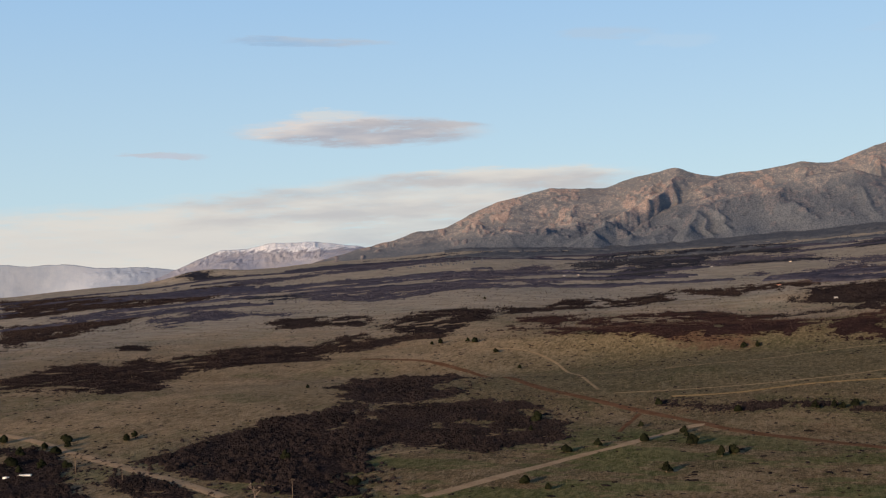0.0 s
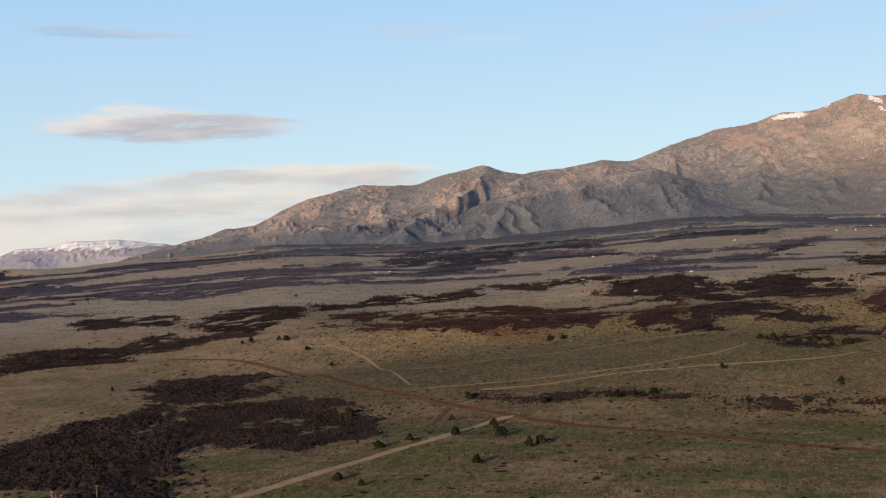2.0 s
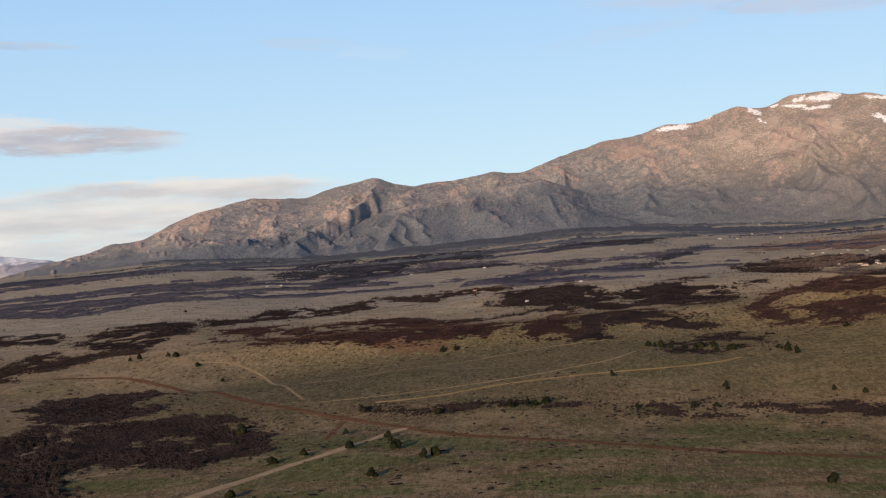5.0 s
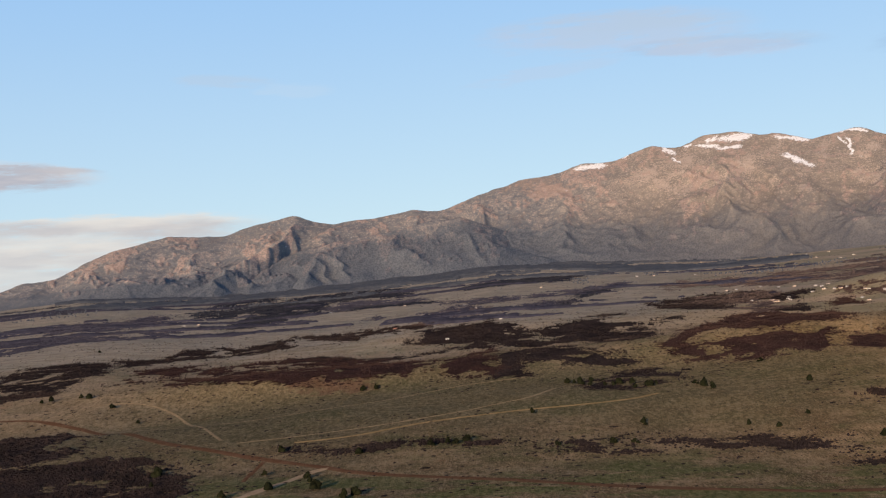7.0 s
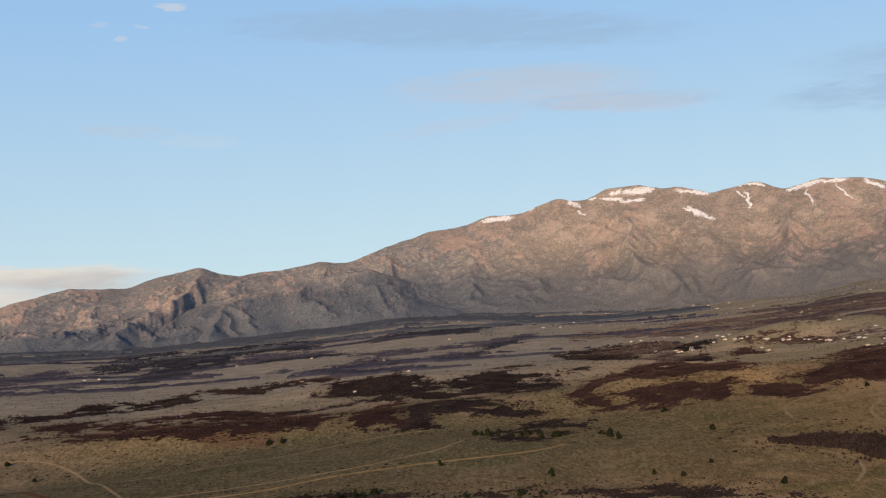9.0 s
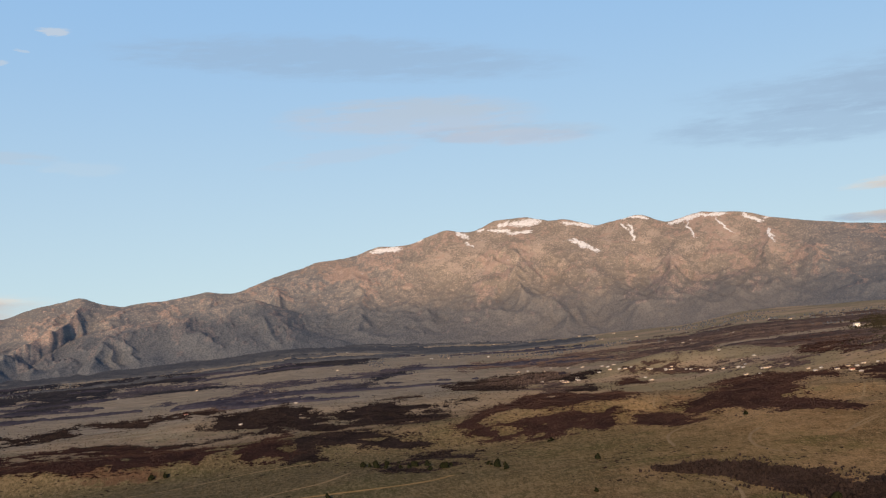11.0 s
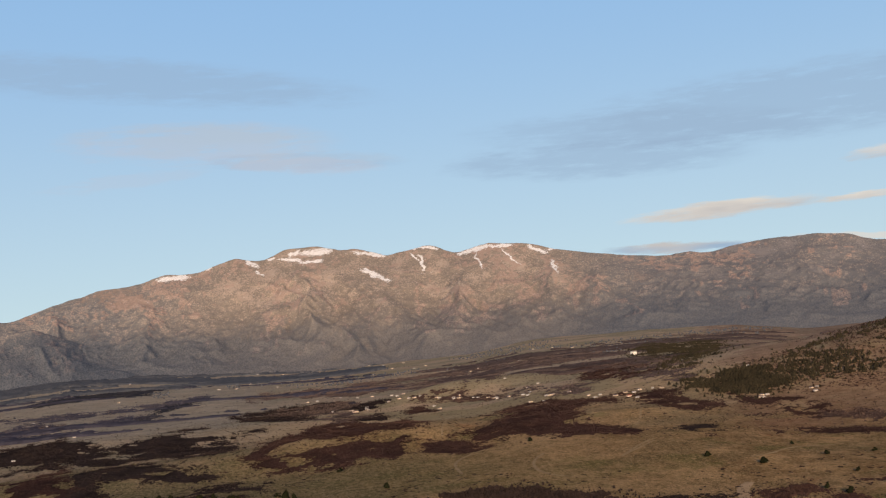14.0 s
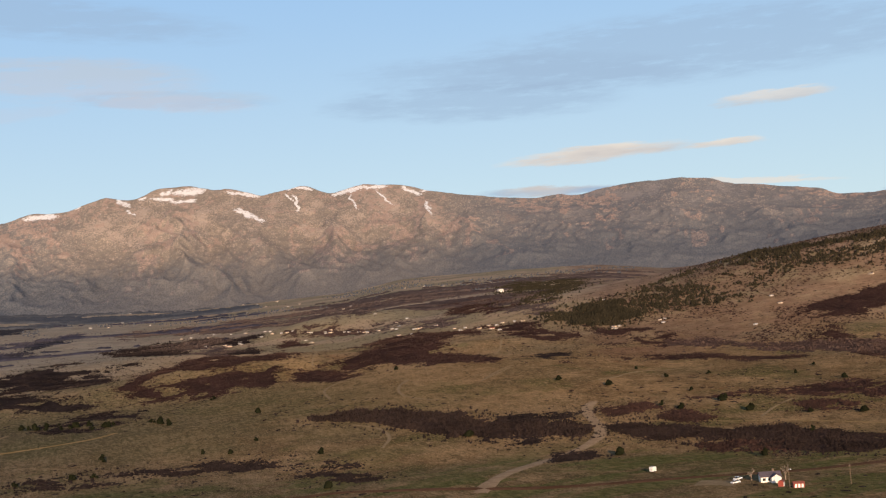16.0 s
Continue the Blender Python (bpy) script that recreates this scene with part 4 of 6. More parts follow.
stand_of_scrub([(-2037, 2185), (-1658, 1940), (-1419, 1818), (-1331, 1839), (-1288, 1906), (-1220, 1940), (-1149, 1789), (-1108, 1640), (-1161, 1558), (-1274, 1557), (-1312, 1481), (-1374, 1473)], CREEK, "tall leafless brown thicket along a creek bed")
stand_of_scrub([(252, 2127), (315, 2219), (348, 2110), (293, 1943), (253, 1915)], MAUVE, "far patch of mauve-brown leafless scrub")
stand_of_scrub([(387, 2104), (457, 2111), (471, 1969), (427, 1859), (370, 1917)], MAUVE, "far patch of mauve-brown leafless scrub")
stand_of_scrub([(-837, 1965), (-783, 2029), (-705, 2061), (-692, 2232), (-630, 2066), (-616, 1856), (-651, 1787), (-729, 1782)], HAZE_SCRUB, "far band of leafless scrub tinted grey-violet with haze")
stand_of_scrub([(-107, 1980), (-30, 1989), (47, 2006), (45, 1937), (-29, 1884)], HAZE_SCRUB, "far band of leafless scrub tinted grey-violet with haze", thin=.05)
stand_of_scrub([(-130, 2027), (-76, 1990), (-44, 1988), (-41, 1859), (-99, 1929)], HAZE_SCRUB, "far band of leafless scrub tinted grey-violet with haze")
stand_of_scrub([(-661, 2540), (-750, 2970), (-676, 2975), (-500, 2525), (-396, 2407), (-362, 2199), (-365, 1933), (-383, 1795), (-462, 1752), (-440, 1927), (-486, 2154), (-628, 2434)], HAZE_SHADE_SCRUB, "stand of bare trees on the far plain, haze and shade in its colour")
stand_of_scrub([(-540, 2434), (-478, 2493), (-421, 2137), (-378, 1962), (-380, 1783), (-423, 1740), (-455, 1728), (-442, 1819), (-459, 2040)], HAZE_SHADE_SCRUB, "stand of bare trees on the far plain, haze and shade in its colour", thin=-.12)
stand_of_scrub([(-232, 1818), (-220, 1862), (-201, 1797), (-211, 1745)], HAZE_SCRUB, "far band of leafless scrub tinted grey-violet with haze", thin=.05)
stand_of_scrub([(-983, 1578), (-954, 1617), (-913, 1654), (-842, 1559), (-870, 1506)], HAZE_SHADE_SCRUB, "stand of bare trees on the far plain, haze and shade in its colour")
stand_of_scrub([(48, 1757), (82, 1840), (115, 2022), (161, 2127), (208, 2195), (149, 1968), (105, 1863), (71, 1702)], HAZE_SHADE_SCRUB, "stand of bare trees on the far plain, haze and shade in its colour", thin=0)
stand_of_scrub([(-11, 1776), (51, 1838), (93, 1809), (55, 1706), (6, 1688)], HAZE_SCRUB, "far band of leafless scrub tinted grey-violet with haze", thin=.05)
stand_of_scrub([(-159, 1792), (-124, 1792), (-93, 1887), (-45, 1775), (-75, 1669), (-116, 1663)], HAZE_SCRUB, "far band of leafless scrub tinted grey-violet with haze", thin=0)
stand_of_scrub([(-598, 1640), (-544, 1693), (-507, 1720), (-502, 1615), (-556, 1572)], HAZE_SCRUB, "far band of leafless scrub tinted grey-violet with haze")
stand_of_scrub([(-1257, 1469), (-1179, 1468), (-1058, 1432), (-1001, 1451), (-909, 1444), (-887, 1408), (-950, 1377), (-1037, 1377), (-1146, 1363)], HAZE_SCRUB, "far band of leafless scrub tinted grey-violet with haze", thin=.12)
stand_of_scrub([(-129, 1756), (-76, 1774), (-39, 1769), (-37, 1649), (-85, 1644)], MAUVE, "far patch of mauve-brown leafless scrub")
stand_of_scrub([(-140, 1767), (-80, 1774), (-27, 1664), (-49, 1595), (-104, 1604)], HAZE_SCRUB, "far band of leafless scrub tinted grey-violet with haze", thin=.05)
stand_of_scrub([(-942, 1669), (-908, 1762), (-748, 1643), (-714, 1698), (-618, 1671), (-565, 1572), (-609, 1530), (-633, 1464), (-674, 1406), (-758, 1471), (-840, 1520)], HAZE_SCRUB, "far band of leafless scrub tinted grey-violet with haze")
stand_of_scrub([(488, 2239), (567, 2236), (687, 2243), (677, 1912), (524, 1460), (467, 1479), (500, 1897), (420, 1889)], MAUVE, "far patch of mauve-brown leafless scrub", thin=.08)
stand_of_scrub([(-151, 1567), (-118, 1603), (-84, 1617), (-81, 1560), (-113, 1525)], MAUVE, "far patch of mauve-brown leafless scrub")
stand_of_scrub([(248, 1743), (303, 1814), (358, 1773), (360, 1487), (348, 1442), (305, 1445), (248, 1450), (231, 1524)])
stand_of_scrub([(222, 1528), (296, 1754), (355, 1761), (367, 1636), (311, 1448), (263, 1439)], MAUVE, "far patch of mauve-brown leafless scrub")
stand_of_scrub([(1105, 1017), (1084, 998), (1025, 1008), (981, 1065), (928, 1116)], PINON, "dark green pines and junipers over a reddish hillside", .9, PINES, .09)
stand_of_scrub([(-288, 1517), (-252, 1523), (-201, 1570), (-122, 1563), (-112, 1513), (-143, 1489), (-191, 1493), (-202, 1418), (-248, 1455)], CREEK, "tall leafless brown thicket along a creek bed")
stand_of_scrub([(406, 1484), (442, 1474), (470, 1443), (494, 1382), (469, 1353), (433, 1424), (403, 1451)], COTTONWOOD, "belt of pale leafless cottonwoods along a creek", thin=.06)
stand_of_scrub([(-1046, 1389), (-1023, 1439), (-918, 1384), (-825, 1337), (-727, 1286), (-788, 1278), (-809, 1232), (-828, 1165), (-875, 1195)], HAZE_SCRUB, "far band of leafless scrub tinted grey-violet with haze", thin=.1)
stand_of_scrub([(1087, 2116), (1161, 2186), (1189, 2075), (1090, 1865), (728, 1302), (678, 1254), (660, 1263), (844, 1677), (1038, 2094)], PINON, "dark green pines and junipers over a reddish hillside", .9, PINES, .09)
stand_of_scrub([(714, 1633), (811, 1740), (676, 1369), (643, 1260), (606, 1245), (587, 1298), (600, 1394)], RED_SCRUB, RED_LABEL, thin=-.04)
stand_of_scrub([(196, 1731), (250, 1643), (252, 1393), (206, 1363), (182, 1486)])
stand_of_scrub([(353, 1405), (383, 1406), (388, 1350), (353, 1326)], RED_SCRUB, RED_LABEL)
stand_of_scrub([(246, 1385), (303, 1441), (318, 1339), (275, 1311)], MAUVE, "far patch of mauve-brown leafless scrub")
stand_of_scrub([(1001, 986), (1046, 965), (989, 916), (962, 924), (958, 964)], PINON, "dark green pines and junipers over a reddish hillside", .9, PINES, .09)
stand_of_scrub([(268, 1370), (334, 1386), (326, 1300), (287, 1302)])
stand_of_scrub([(-1278, 1369), (-1179, 1330), (-1105, 1338), (-1028, 1365), (-970, 1288), (-970, 1185), (-911, 1093), (-931, 1049), (-904, 968)], CREEK, "tall leafless brown thicket along a creek bed")
stand_of_scrub([(509, 1420), (537, 1338), (564, 1294), (554, 1225), (519, 1210), (485, 1279)], MAUVE, "far patch of mauve-brown leafless scrub", thin=.06)
stand_of_scrub([(699, 1521), (846, 1710), (655, 1201), (632, 1147), (610, 1169), (614, 1276)], MAUVE, "far patch of mauve-brown leafless scrub", thin=.06)
stand_of_scrub([(154, 1319), (177, 1353), (192, 1323), (181, 1294), (159, 1285)])
stand_of_scrub([(-702, 1187), (-705, 1219), (-663, 1226), (-615, 1156), (-625, 1128), (-655, 1132)])
stand_of_scrub([(-460, 1297), (-403, 1294), (-397, 1366), (-372, 1434), (-339, 1416), (-316, 1474), (-288, 1517), (-275, 1345), (-297, 1296), (-335, 1292), (-369, 1271), (-419, 1219)])
stand_of_scrub([(-627, 1180), (-633, 1226), (-605, 1231), (-575, 1197), (-562, 1141), (-590, 1142)])
stand_of_scrub([(698, 1105), (773, 1165), (835, 1184), (954, 1196), (932, 1098), (955, 1038), (1002, 1006), (1073, 988), (1030, 951), (979, 984), (938, 1000), (909, 1040), (869, 1049), (804, 1025), (752, 1015), (726, 1036), (695, 1039), (665, 1054), (655, 1065)], PINON, "dark green pines and junipers over a reddish hillside", .9, PINES, .09)
stand_of_scrub([(672, 1118), (717, 1133), (660, 1060), (642, 1057)], PINON, "dark green pines and junipers over a reddish hillside", .9, PINES, .09)
stand_of_scrub([(-117, 1274), (-102, 1295), (-56, 1278), (-44, 1234), (-65, 1226), (-110, 1255)])
stand_of_scrub([(628, 1153), (654, 1161), (686, 1121), (692, 1089), (675, 1054), (635, 1023), (613, 1048), (611, 1099)], PINON, "dark green pines and junipers over a reddish hillside", .9, PINES, .09)
stand_of_scrub([(-756, 970), (-762, 1010), (-725, 987), (-710, 961), (-739, 956)])
stand_of_scrub([(507, 1139), (545, 1177), (559, 1152), (527, 1100), (501, 1085)], RED_SCRUB, RED_LABEL, thin=.05)
stand_of_scrub([(-74, 1311), (-35, 1547), (-28, 1194), (-43, 1200), (-60, 1252)])
stand_of_scrub([(801, 932), (848, 928), (901, 910), (962, 892), (926, 861), (877, 855), (831, 851), (802, 863), (774, 875)], RED_SCRUB, RED_LABEL, thin=.06)
# this strip of dark scrub stands in for a line of shadow
stand_of_scrub([(-246, 1231), (-216, 1225), (-116, 1189), (-74, 1203), (-92, 1159), (-168, 1175), (-226, 1187)])
stand_of_scrub([(-128, 1518), (-93, 1324), (-69, 1516), (-22, 1338), (3, 1284), (26, 1241), (47, 1175), (24, 1153), (-21, 1203), (-58, 1254), (-83, 1257), (-109, 1283)])
stand_of_scrub([(550, 1134), (585, 1137), (582, 1084), (575, 1049), (585, 1012), (557, 976), (523, 975), (521, 1015), (526, 1073)], RED_SCRUB, RED_LABEL)
stand_of_scrub([(-527, 1125), (-543, 1189), (-543, 1254), (-508, 1275), (-475, 1281), (-460, 1297), (-429, 1189), (-419, 1111), (-413, 1063), (-420, 1037), (-428, 1013), (-464, 1054), (-489, 1069)])
stand_of_scrub([(327, 1278), (342, 1283), (306, 1088), (295, 1048), (278, 1046), (273, 1068)], RED_SCRUB, RED_LABEL)
stand_of_scrub([(612, 1046), (623, 1003), (646, 980), (658, 943), (641, 890), (604, 888), (601, 935), (590, 986)], RED_SCRUB, RED_LABEL, thin=.05)
stand_of_scrub([(21, 1267), (53, 1306), (111, 1490), (126, 1420), (97, 1315), (132, 1291), (141, 1262), (136, 1174), (101, 1049), (78, 1148), (47, 1187)])
stand_of_scrub([(301, 1015), (320, 1024), (344, 1015), (361, 1016), (355, 1000), (327, 998), (308, 1006)], RED_SCRUB, RED_LABEL)
stand_of_scrub([(-540, 997), (-547, 1033), (-525, 1065), (-501, 1035), (-474, 1037), (-459, 1073), (-420, 1037), (-424, 1002), (-442, 991), (-450, 970), (-455, 946), (-485, 938)], CREEK, "tall leafless brown thicket along a creek bed")
stand_of_scrub([(710, 822), (753, 828), (739, 774), (712, 769), (693, 787)], RED_SCRUB, RED_LABEL, thin=.12)
stand_of_scrub([(115, 1036), (138, 1066), (178, 1235), (215, 1280), (252, 1316), (280, 1308), (315, 1277), (353, 1314), (282, 1053), (249, 1053), (223, 1044), (200, 1049), (185, 1075), (160, 1047), (141, 1018), (127, 1023)], RED_SCRUB, RED_LABEL, thin=-.04)
stand_of_scrub([(-374, 1068), (-384, 1173), (-331, 1227), (-297, 1120), (-264, 974), (-307, 984), (-333, 982)], SCARP, RED_LABEL, thin=.13)
stand_of_scrub([(315, 980), (318, 958), (307, 949)], RED_SCRUB, RED_LABEL, thin=.06)
stand_of_scrub([(463, 895), (495, 895), (509, 875), (481, 870), (463, 882)], thin=.06)
stand_of_scrub([(270, 1020), (305, 1012), (314, 977), (310, 943), (292, 941), (274, 962), (258, 979)], RED_SCRUB, RED_LABEL)
stand_of_scrub([(128, 997), (141, 1015), (171, 1024), (196, 1030), (220, 1033), (254, 1035), (275, 1029), (260, 976), (234, 956), (221, 976), (204, 960), (181, 959), (160, 967), (138, 969)], RED_SCRUB, RED_LABEL, thin=-.04)
stand_of_scrub([(-294, 1085), (-312, 1200), (-262, 1220), (-203, 1218), (-141, 1171), (-92, 1036), (-56, 1057), (-28, 1194), (-24, 974), (-53, 984), (-80, 997), (-96, 984), (-124, 992), (-150, 977), (-185, 967), (-210, 972), (-232, 965), (-257, 965)], SCARP, RED_LABEL)
stand_of_scrub([(325, 1001), (348, 997), (373, 1048), (428, 1220), (466, 1232), (499, 1180), (510, 1131), (469, 1082), (422, 988), (419, 970), (435, 947), (447, 917), (446, 894), (425, 874), (409, 914), (379, 928), (361, 961), (335, 976), (317, 979)], RED_SCRUB, RED_LABEL, thin=-.04)
stand_of_scrub([(528, 854), (566, 862), (588, 845), (614, 792), (645, 727), (634, 715), (589, 802), (537, 838)], RED_SCRUB, RED_LABEL, thin=.05)
stand_of_scrub([(-19, 1056), (33, 1112), (60, 1034), (86, 1000), (92, 988), (79, 978), (57, 985), (29, 1002), (1, 1014), (-7, 983), (9, 955), (-19, 962)])
stand_of_scrub([(625, 918), (651, 884), (666, 813), (706, 778), (719, 754), (746, 699), (693, 651), (670, 672), (678, 712), (656, 762), (635, 818), (616, 856)], COTTONWOOD, "belt of pale leafless cottonwoods along a creek", 1.0, thin=-.1)
stand_of_scrub([(664, 705), (690, 691), (693, 651), (639, 601), (636, 633)], RED_SCRUB, RED_LABEL, .9)
stand_of_scrub([(-706, 754), (-713, 795), (-724, 844), (-705, 867), (-673, 859), (-690, 914), (-649, 902), (-641, 926), (-620, 932), (-621, 963), (-600, 992), (-573, 1011), (-540, 997), (-491, 949), (-483, 891), (-500, 861), (-522, 843), (-537, 814), (-550, 794), (-529, 740), (-519, 705), (-530, 674), (-571, 677), (-611, 686), (-621, 662)], CREEK, "tall leafless brown thicket along a creek bed")
stand_of_scrub([(110, 963), (133, 935), (130, 861), (87, 835), (48, 848), (43, 908), (81, 945)], thin=.16)
stand_of_scrub([(456, 625), (487, 631), (512, 617), (538, 597), (569, 601), (578, 582), (598, 564), (554, 523), (528, 533), (526, 562), (503, 588), (482, 606)], RED_SCRUB, RED_LABEL, thin=.06)
stand_of_scrub([(392, 633), (416, 640), (416, 619), (400, 615), (382, 610)], RED_SCRUB, RED_LABEL, thin=.08)
stand_of_scrub([(-369, 711), (-399, 798), (-376, 820), (-352, 830), (-334, 833), (-288, 728), (-273, 679), (-282, 663), (-300, 653), (-324, 653), (-345, 672)], thin=.04)
stand_of_scrub([(485, 551), (504, 550), (509, 514), (492, 507), (473, 527)], RED_SCRUB, RED_LABEL, thin=.12)
stand_of_scrub([(308, 646), (323, 658), (351, 650), (375, 647), (367, 633), (340, 623), (317, 630)], thin=.12)
stand_of_scrub([(405, 588), (417, 586), (417, 562), (404, 568)], RED_SCRUB, RED_LABEL, thin=.1)
stand_of_scrub([(-136, 669), (-111, 675), (-68, 676), (-38, 674), (-18, 673), (-18, 664), (-52, 662), (-87, 660), (-118, 660)], thin=.25)
stand_of_scrub([(229, 753), (255, 744), (282, 730), (295, 695), (306, 660), (313, 623), (343, 597), (345, 582), (333, 568), (313, 590), (291, 611), (272, 625), (262, 648), (253, 680), (242, 719)], CREEK, "tall leafless brown thicket along a creek bed", 1.9, thin=-.12)
stand_of_scrub([(289, 599), (300, 597), (308, 582), (301, 575), (288, 589)], thin=.1)
stand_of_scrub([(-2, 663), (29, 661), (90, 652), (127, 652), (165, 629), (163, 623), (118, 637), (59, 642), (13, 651)], thin=.25)
stand_of_scrub([(16, 652), (58, 635), (71, 619), (27, 623)], thin=.25)
stand_of_scrub([(97, 635), (129, 634), (163, 625), (160, 612), (126, 622), (102, 614)], thin=.24)
stand_of_scrub([(-254, 658), (-235, 676), (-207, 655), (-179, 608), (-185, 585), (-215, 628), (-235, 646)], thin=.14)
stand_of_scrub([(167, 610), (182, 612), (194, 582), (180, 583)], thin=.06)
stand_of_scrub([(292, 525), (303, 518), (299, 505), (288, 506)], thin=.1)
stand_of_scrub([(369, 488), (383, 480), (390, 464), (381, 437), (370, 460), (366, 479)], RED_SCRUB, RED_LABEL, thin=.08)
stand_of_scrub([(-294, 639), (-276, 650), (-262, 652), (-244, 650), (-224, 643), (-209, 612), (-209, 592), (-213, 568), (-224, 554), (-228, 534), (-230, 524), (-248, 538), (-254, 522), (-283, 569), (-278, 596), (-289, 621)], thin=.04)
stand_of_scrub([(351, 575), (366, 579), (380, 554), (398, 520), (418, 492), (424, 465), (435, 441), (415, 403), (398, 406), (386, 421), (384, 444), (390, 464), (410, 459), (394, 489), (373, 516), (355, 536), (347, 562)], CREEK, "tall leafless brown thicket along a creek bed", 1.9, thin=-.12)
stand_of_scrub([(165, 579), (178, 556), (183, 529), (172, 538), (164, 564)], thin=.06)
stand_of_scrub([(-217, 522), (-211, 546), (-197, 564), (-183, 580), (-172, 561), (-177, 542), (-183, 523), (-188, 505), (-200, 515)], thin=.05)
stand_of_scrub([(-449, 478), (-435, 487), (-397, 464), (-363, 417), (-326, 387), (-358, 380)], thin=.1)
stand_of_scrub([(-349, 442), (-320, 429), (-297, 413), (-276, 394), (-297, 390), (-322, 411)], thin=.12)
stand_of_scrub([(-294, 593), (-254, 522), (-251, 504), (-239, 468), (-228, 457), (-234, 447), (-220, 441), (-203, 411), (-223, 407), (-241, 402), (-267, 419), (-293, 432), (-323, 445), (-350, 462), (-351, 490), (-348, 520), (-349, 561), (-344, 591), (-334, 613), (-323, 636), (-306, 616)], thin=.02)


def bush_field(count, near, far, left, right_, label, low=.7, high=1.6, shapes=None, material=None):
    """Single low bushes strewn over the grassland."""
    b, d = np.radians(rng.uniform(left, right_, count)), np.sqrt(rng.uniform(near ** 2, far ** 2, count))
    p = np.stack([d * np.sin(b), d * np.cos(b)], 1)
    p = p[vnoise(p[:, 0], p[:, 1], 90, 41) > .42]
    scatter("grassland_bushes", p, rng.uniform(low, high, len(p)) * np.clip(d[:len(p)] / 900, .8, 1.6), shapes or BUSHY, material or SCRUB, label, "bush", .55, .1, (1.0, 2.4))


bush_field(1500, 420, 1000, -46, 48, "single low leafless brown bushes strewn over dry grass", .5, 1.5)
bush_field(6500, 430, 1300, -46, 48, "small dark low shrubs strewn over dry grass", .35, 1.05)


def tuft_field(count, near, far, left, right_, label, material, low, high, seed):
    """Tussocks of dry grass, too many to count."""
    b, d = np.radians(rng.uniform(left, right_, count)), np.exp(rng.uniform(np.log(near), np.log(far), count))
    p = np.stack([d * np.sin(b), d * np.cos(b)], 1)
    hold = .6 * vnoise(p[:, 0], p[:, 1], 70, seed) + .4 * vnoise(p[:, 0], p[:, 1], 14, seed + 1) > .44
    p, d = p[hold], d[hold]
    blades = [tuft_cards(3, .1, .7, .85) for _ in range(9)]
    scatter("grass_tussocks", p, rng.uniform(low, high, len(p)) * np.clip(d / 700, .7, 2.0), blades, material, label, "grass", .6)


tuft_field(60000, 400, 1300, -46, 48, "dry straw-coloured grass tussocks over the meadow", STRAW, .2, .5, 45)
tuft_field(45000, 400, 1700, -46, 48, "dark withered grass tussocks over the meadow", DARK_TUFT, .25, .75, 145)
tuft_field(55000, 400, 1700, -46, 48, "pale dry grass tussocks over the meadow", PALE_TUFT, .2, .55, 245)
bush_field(6500, 850, 2300, -46, 34, "far low bushes strewn over dry grass", .6, 1.7, FAR_OAK)
bush_field(2600, 800, 1700, 6, 46, "low reddish-brown bushes strewn over dry grass", .7, 1.9, FAR_OAK, RED_SCRUB)


def part(name, bm, material, parent, label=""):
    """Link a bmesh as one mesh object under a thing or part."""
    me = bpy.data.meshes.new(name)
    bm.to_mesh(me)
    bm.free()
    me.materials.append(material)
    ob = new(name, me)
    ob.parent = parent
    return tagged(ob, label) if label else ob


def card_part(name, shape, material, parent):
    me = bpy.data.meshes.new(name)
    fill(me, *shape)
    me.polygons.foreach_set("use_smooth", np.ones(len(me.polygons), bool))
    me.materials.append(material)
    ob = new(name, me)
    ob.parent = parent
    return ob


def juniper(wide, tall):
    """A rounded juniper: short forked trunk and a dense uneven crown."""
    tree = new("juniper_tree")
    bm = bmesh.new()
    for k in range(3):
        lean = rng.normal(size=2) * .35
        m = Matrix.Translation((lean[0] * .5, lean[1] * .5, tall * .22)) @ Euler((-lean[1] * .6, lean[0] * .6, 0)).to_matrix().to_4x4()
        bmesh.ops.create_cone(bm, cap_ends=True, segments=6, radius1=.2, radius2=.07, depth=tall * .5, matrix=m)
    part("trunk", bm, BARK, tree)
    lobes = []
    for k in range(9):
        h = k / 8
        o = rng.normal(size=2) * .32 * wide * (1 - .7 * h)
        v, f = joined(mound(4, 8, 1.0, .45), tuft_cards(40, .35, 1.05, .17))
        lobes.append((v * wide * (.72 - .38 * h) * rng.uniform(.85, 1.15) + np.array([o[0], o[1], tall * (.18 + .58 * h)]), f))
    v, f = joined(*lobes)
    v[:, 2] = np.maximum(v[:, 2], .08)
    card_part("crown", (v, f), NEEDLES, tree)
    return tagged(tree, "round dark green juniper standing on dry grass", "tree", "junipers on the grassland")


def stand(ob, x, y, turn=0.0, scale=1.0, sink=.05):
    return copy_thing(ob, pose(x, y, float(ground_z(x, y)) - sink, 0, 0, turn) @ Matrix.Scale(scale, 4))


def junipers(places):
    kinds = [juniper(2.3, 4.4), juniper(1.9, 4.8), juniper(2.6, 3.9), juniper(1.7, 3.6)]
    for k, (x, y) in enumerate(places):
        if k < len(kinds):
            kinds[k].location = (x, y, float(ground_z(x, y)) - .05)
        else:
            stand(kinds[k % 4], x, y, 67.0 * k, .75 + .5 * random.random())


